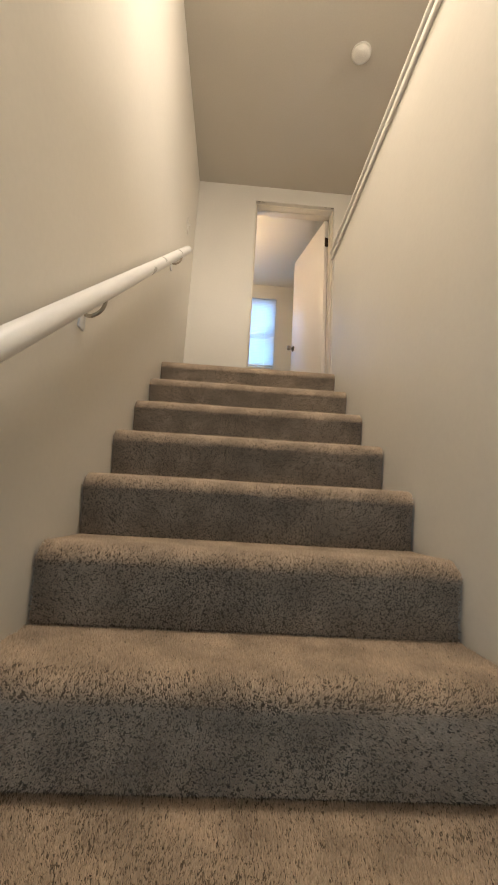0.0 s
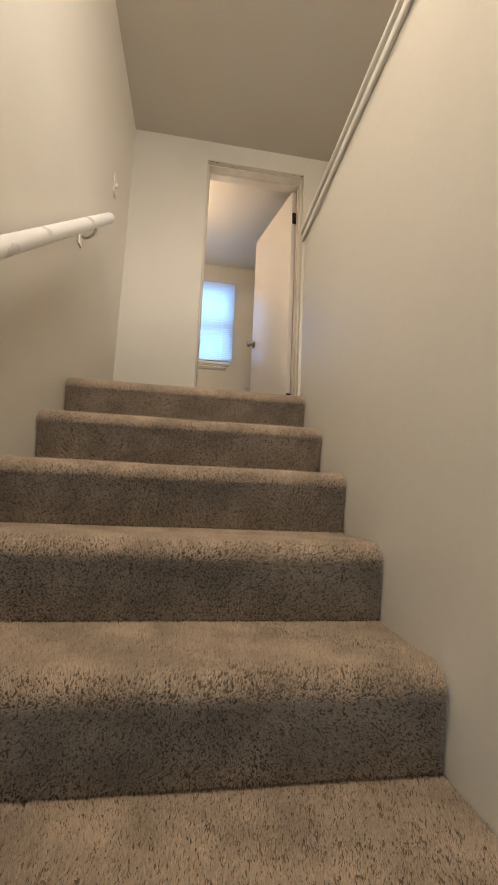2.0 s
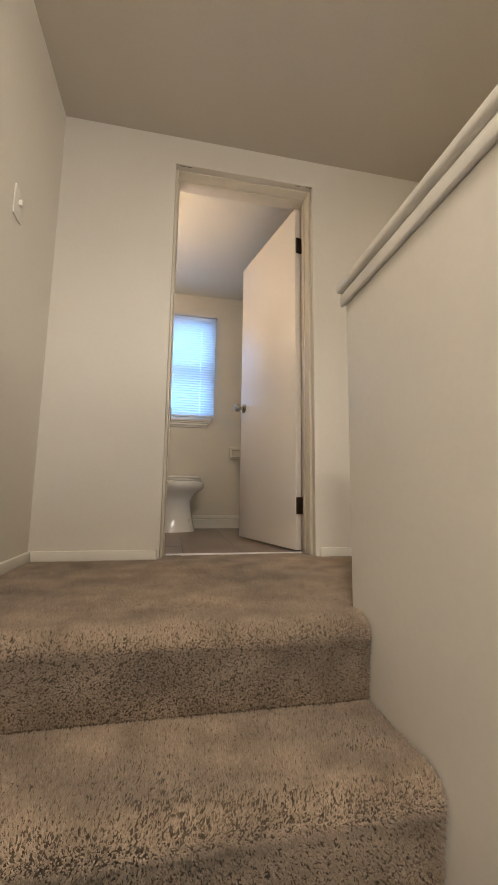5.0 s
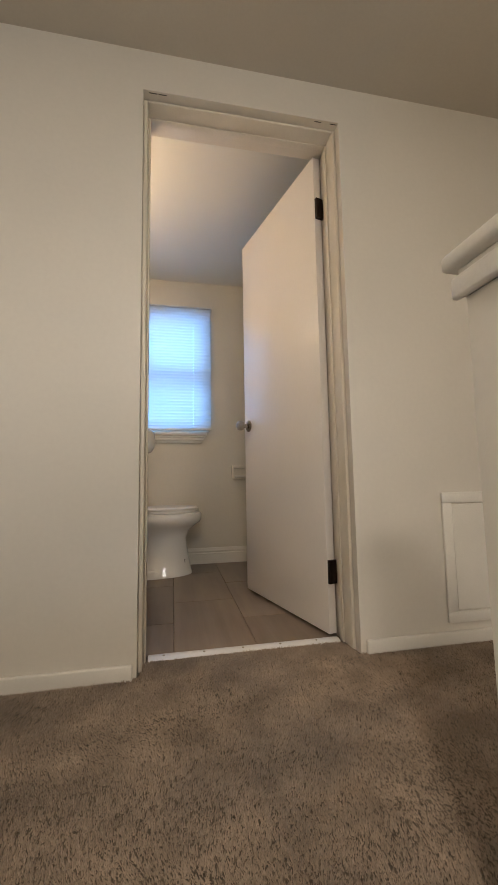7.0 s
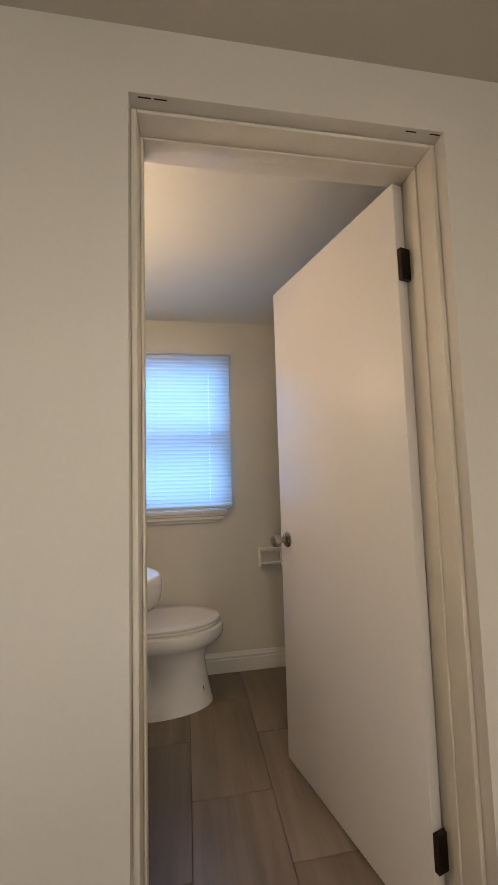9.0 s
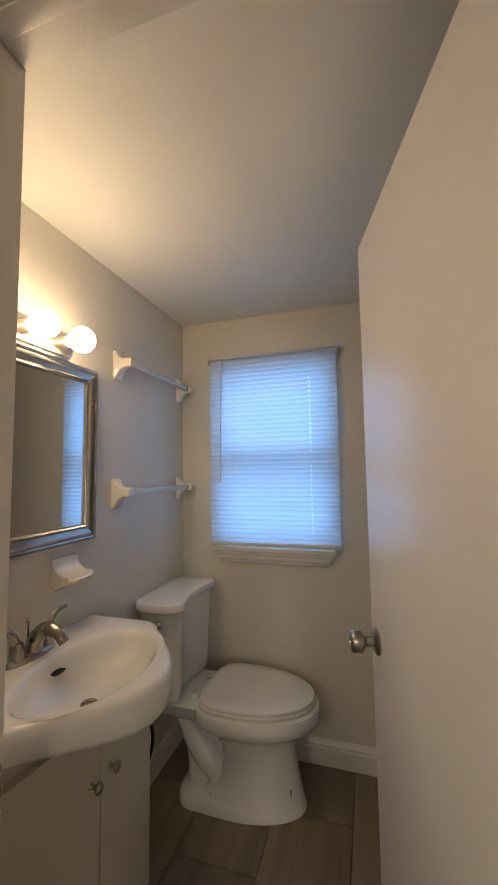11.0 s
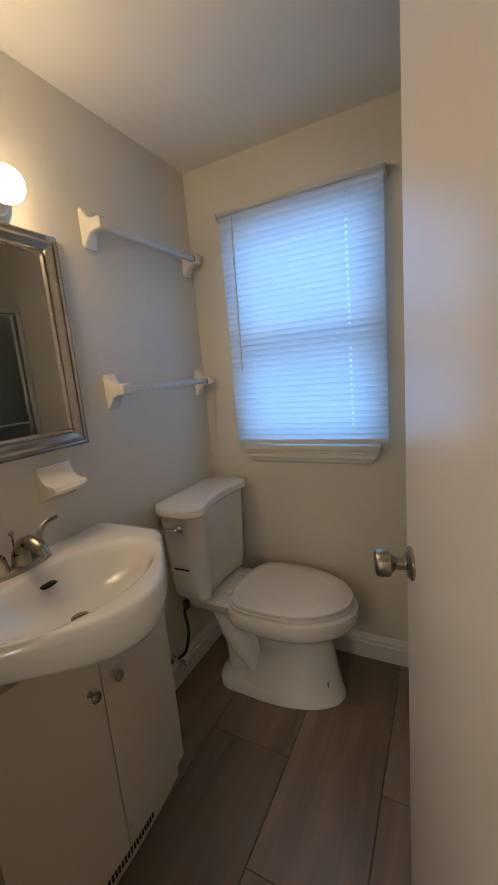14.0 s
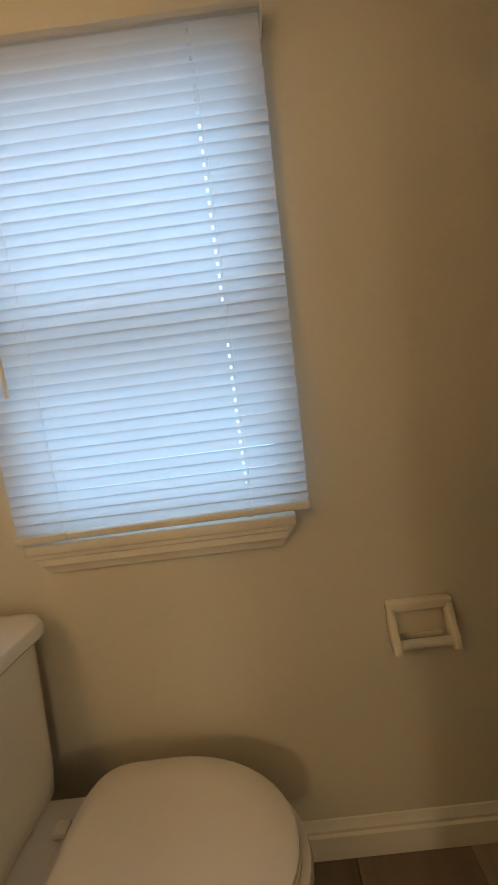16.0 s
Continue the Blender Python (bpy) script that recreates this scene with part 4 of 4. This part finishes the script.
def saddle(ring):
    """Draws the middle of a tank ring's front back a little."""
    dense = []
    for a, b in zip(ring, ring[1:] + ring[:1]):
        dense.append(a)
        if math.dist(a, b) > 0.05:
            dense += [tuple(p + (q - p) * k / 11 for p, q in zip(a, b)) for k in range(1, 11)]
    ring = dense
    return [(x - (0.036 * max(0.0, 1 - ((y - TY) / 0.2) ** 2) if x > 0.05 else 0), y, z) for x, y, z in ring]


TX0 = BLEFT + 0.012
loft(bm, [saddle(rounded(TX0 + 0.02, 0.10, TY - 0.160, TY + 0.160, 0.045, 0.396, 10)), saddle(rounded(TX0 + 0.008, 0.118, TY - 0.182, TY + 0.170, 0.045, 0.415, 10)), saddle(rounded(TX0, 0.125, TY - 0.195, TY + 0.182, 0.06, 0.47, 10)), saddle(rounded(TX0, 0.132, TY - 0.224, TY + 0.20, 0.065, 0.772, 10))])
part("tank", bm, CERAMIC, wc)
bm = bmesh.new()
LZ0 = 0.773
loft(bm, [saddle(rounded(TX0 - 0.004, 0.142, TY - 0.244, TY + 0.214, 0.075, LZ0, 10)), saddle(rounded(TX0 - 0.006, 0.150, TY - 0.251, TY + 0.220, 0.08, LZ0 + 0.008, 10)), saddle(rounded(TX0 - 0.006, 0.150, TY - 0.251, TY + 0.220, 0.08, LZ0 + 0.026, 10)),
          saddle(rounded(TX0 - 0.002, 0.146, TY - 0.247, TY + 0.216, 0.08, LZ0 + 0.034, 10)), saddle(rounded(TX0 + 0.014, 0.13, TY - 0.232, TY + 0.20, 0.065, LZ0 + 0.038, 10))])
part("tank_lid", bm, CERAMIC, wc)
bm = bmesh.new()
loft(bm, [egg(0.165, 0.640, 0.184, 0.3975, flat=0.35), egg(0.162, 0.643, 0.187, 0.402, flat=0.35), egg(0.162, 0.643, 0.187, 0.409, flat=0.35), egg(0.166, 0.639, 0.183, 0.412, flat=0.35)])
part("seat", bm, SEATM, wc)
bm = bmesh.new()
loft(bm, [egg(0.174, 0.638, 0.183, 0.4135, flat=0.35), egg(0.171, 0.641, 0.186, 0.418, flat=0.35), egg(0.172, 0.640, 0.185, 0.426, flat=0.35), egg(0.179, 0.632, 0.178, 0.431, flat=0.35), egg(0.20, 0.58, 0.13, 0.433, flat=0.35)])
part("seat_lid", bm, SEATM, wc)
for s in (-1, 1):
    part("seat_hinge", boxed(0.128, 0.160, TY + s * 0.075 - 0.016, TY + s * 0.075 + 0.016, 0.3945, 0.408, 0.005, 2), SEATM, wc)
SY = TY - 0.224
lev = part("flush_lever", lathe([(0.017, 0), (0.017, 0.006), (0.011, 0.013), (0.001, 0.016)], pose(0.045, SY + 0.006, 0.725, 90), 14), CHROME, wc, "chrome flush lever")
part("lever_arm", tube(bmesh.new(), smooth_path([(0.048, SY - 0.010, 0.725), (0.02, SY - 0.016, 0.724), (-0.02, SY - 0.014, 0.716)], 4), [0.009, 0.009, 0.0095, 0.010, 0.011, 0.012, 0.0125, 0.012, 0.009], 10, 0.7), CHROME, lev)
part("tank_mark", boxed(-0.005, 0.062, SY + 0.002, SY + 0.0065, 0.555, 0.560), DARK, wc)

sup = thing("water_supply", "dark flexible hose and shut-off valve at the wall", "water supply")
part("hose", tube(bmesh.new(), smooth_path([(-0.01, 4.715, 0.402), (-0.012, 4.70, 0.35), (0.005, 4.69, 0.28), (-0.005, 4.67, 0.20), (-0.035, 4.655, 0.165)], 6), 0.0065, 10), DARK, sup)
part("coupling", lathe([(0.012, 0), (0.015, 0.004), (0.015, 0.03), (0.011, 0.034)], pose(-0.01, 4.715, 0.365), 12), DARK, sup)
vv = part("valve", lathe([(0.020, 0.0), (0.020, 0.004), (0.009, 0.006), (0.009, 0.05), (0.012, 0.055), (0.012, 0.075), (0.001, 0.078)], pose(BLEFT + 0.017, 4.655, 0.15, 0, 90, 0), 14), CHROME, sup, "chrome shut-off valve")
bm = bmesh.new()
lathe([(0.004, 0.0), (0.004, 0.02), (0.016, 0.022), (0.016, 0.028), (0.001, 0.030)], pose(-0.008, 4.655, 0.15, 90), 12, bm)
part("handle", bm, CHROME, vv)

# ---- paper holder ----
tp = thing("paper_holder", "cream ceramic toilet paper holder with an empty roller", "paper holder", "ceramic wall fittings")
PX0, PX1, PZ0, PZ1 = 0.910, 1.066, 0.620, 0.730
part("top_bar", boxed(PX0, PX1, BBACK - 0.026, BBACK - 0.0005, PZ1 - 0.026, PZ1, 0.006, 3), CERAMIC_OLD, tp)
part("lower_lip", boxed(PX0 + 0.017, PX1 - 0.017, BBACK - 0.010, BBACK - 0.0005, PZ0, PZ0 + 0.014, 0.004, 3), CERAMIC_OLD, tp)
for x in (PX0 + 0.009, PX1 - 0.009):
    bm = bmesh.new()
    arm = [(0.012, PZ1 - 0.012, 0.010), (0.019, PZ1 - 0.035, 0.016), (0.026, PZ1 - 0.058, 0.019), (0.036, PZ0 + 0.036, 0.021), (0.044, PZ0 + 0.018, 0.022), (0.048, PZ0 + 0.006, 0.017), (0.048, PZ0 + 0.001, 0.009)]
    loft(bm, [[(x + px, BBACK - 0.003 - d + py, z) for px, py, _ in rounded(-0.009, 0.009, -h, min(h, d), 0.006, 0, 3)] for d, z, h in arm])
    part("arm", bm, CERAMIC_OLD, tp)
part("roller", tube(bmesh.new(), [(PX0 + 0.016, BBACK - 0.052, PZ0 + 0.020), (PX1 - 0.016, BBACK - 0.052, PZ0 + 0.020)], 0.011, 16), PLASTIC, tp)
part("back", boxed(PX0 + 0.02, PX1 - 0.02, BBACK - 0.004, BBACK - 0.0006, PZ0 + 0.014, PZ1 - 0.022), CERAMIC_OLD, tp)

# ---- bathtub and sliding glass ----
tub = thing("bathtub", "white bathtub built in along the wall", "bathtub")
TXA = 1.262
bm = bmesh.new()
loft(bm, [rounded(TXA + 0.02, BEAST - 0.002, BATHFACE + 0.006, BBACK - 0.002, 0.012, 0.0), rounded(TXA, BEAST - 0.002, BATHFACE + 0.006, BBACK - 0.002, 0.012, 0.06), rounded(TXA, BEAST - 0.002, BATHFACE + 0.006, BBACK - 0.002, 0.012, 0.39), rounded(TXA + 0.01, BEAST - 0.004, BATHFACE + 0.012, BBACK - 0.006, 0.012, 0.40),
          rounded(TXA + 0.09, BEAST - 0.05, BATHFACE + 0.09, BBACK - 0.09, 0.12, 0.398), rounded(TXA + 0.12, BEAST - 0.08, BATHFACE + 0.13, BBACK - 0.13, 0.12, 0.12), rounded(TXA + 0.2, BEAST - 0.16, BATHFACE + 0.22, BBACK - 0.22, 0.1, 0.09)])
part("tub_shell", bm, CERAMIC, tub)
sh = thing("shower_door", "sliding shower doors of dark obscure glass in aluminium", "shower door")
part("header", boxed(TXA + 0.01, TXA + 0.065, BATHFACE + 0.004, BBACK - 0.003, 1.785, 1.825, 0.003, 1), ALU, sh)
part("track", boxed(TXA + 0.01, TXA + 0.065, BATHFACE + 0.04, BBACK - 0.04, 0.401, 0.425, 0.003, 1), ALU, sh)
for y in (BATHFACE + 0.004, BBACK - 0.038):
    part("side_jamb", boxed(TXA + 0.01, TXA + 0.06, y, y + 0.034, 0.426, 1.784, 0.003, 1), ALU, sh)
for y0, y1, x in ((BATHFACE + 0.05, 4.46, TXA + 0.045), (4.38, BBACK - 0.05, TXA + 0.024)):
    p = part("panel", boxed(x, x + 0.005, y0 + 0.02, y1 - 0.02, 0.45, 1.765), OBSCURE, sh, "obscure glass panel")
    for a in ((y0, y0 + 0.0195, 0.43, 1.78), (y1 - 0.0195, y1, 0.43, 1.78), (y0 + 0.02, y1 - 0.02, 1.766, 1.78), (y0 + 0.02, y1 - 0.02, 0.43, 0.449)):
        part("panel_frame", boxed(x - 0.006, x + 0.011, *a, 0.002, 1), ALU, p)
part("towel_rail", tube(bmesh.new(), [(TXA - 0.02, 4.42, 1.12), (TXA - 0.02, 5.06, 1.12)], 0.008, 10), ALU, sh)
for y in (4.43, 5.05):
    part("rail_post", tube(bmesh.new(), [(TXA - 0.02, y, 1.12), (TXA + 0.022, y, 1.12)], 0.006, 8), ALU, sh)

# ---- floor tiles ----
floor = tagged(new("bath_floor"), "wood-look grey brown floor tiles", "floor", kind="structure")
TW, TL, GAP = 0.3055, 0.61, 0.0022
meshes = {}


def tile(x0, x1, y0, y1):
    w, l = round(x1 - x0, 4), round(y1 - y0, 4)
    if w < 0.02 or l < 0.02:
        return
    if (w, l) not in meshes:
        bm = boxed(-w / 2, w / 2, -l / 2, l / 2, -0.0055, 0.0, 0.0012, 1)
        ob = part("tile", bm, TILE, floor)
        meshes[(w, l)] = ob.data
    else:
        ob = new("tile", meshes[(w, l)])
        ob.parent = floor
    ob.matrix_basis = pose((x0 + x1) / 2, (y0 + y1) / 2, random.uniform(-0.0003, 0.0003))


for c in range(-2, 3):
    xa = 0.475 + TW * c
    ya = 3.63 - TL if c % 2 == 0 else 3.955 - TL
    while ya < BBACK:
        tile(max(xa + GAP / 2, BLEFT + 0.002), min(xa + TW - GAP / 2, TXA + 0.018), max(ya + GAP / 2, 3.658), min(ya + TL - GAP / 2, BBACK - 0.002))
        ya += TL
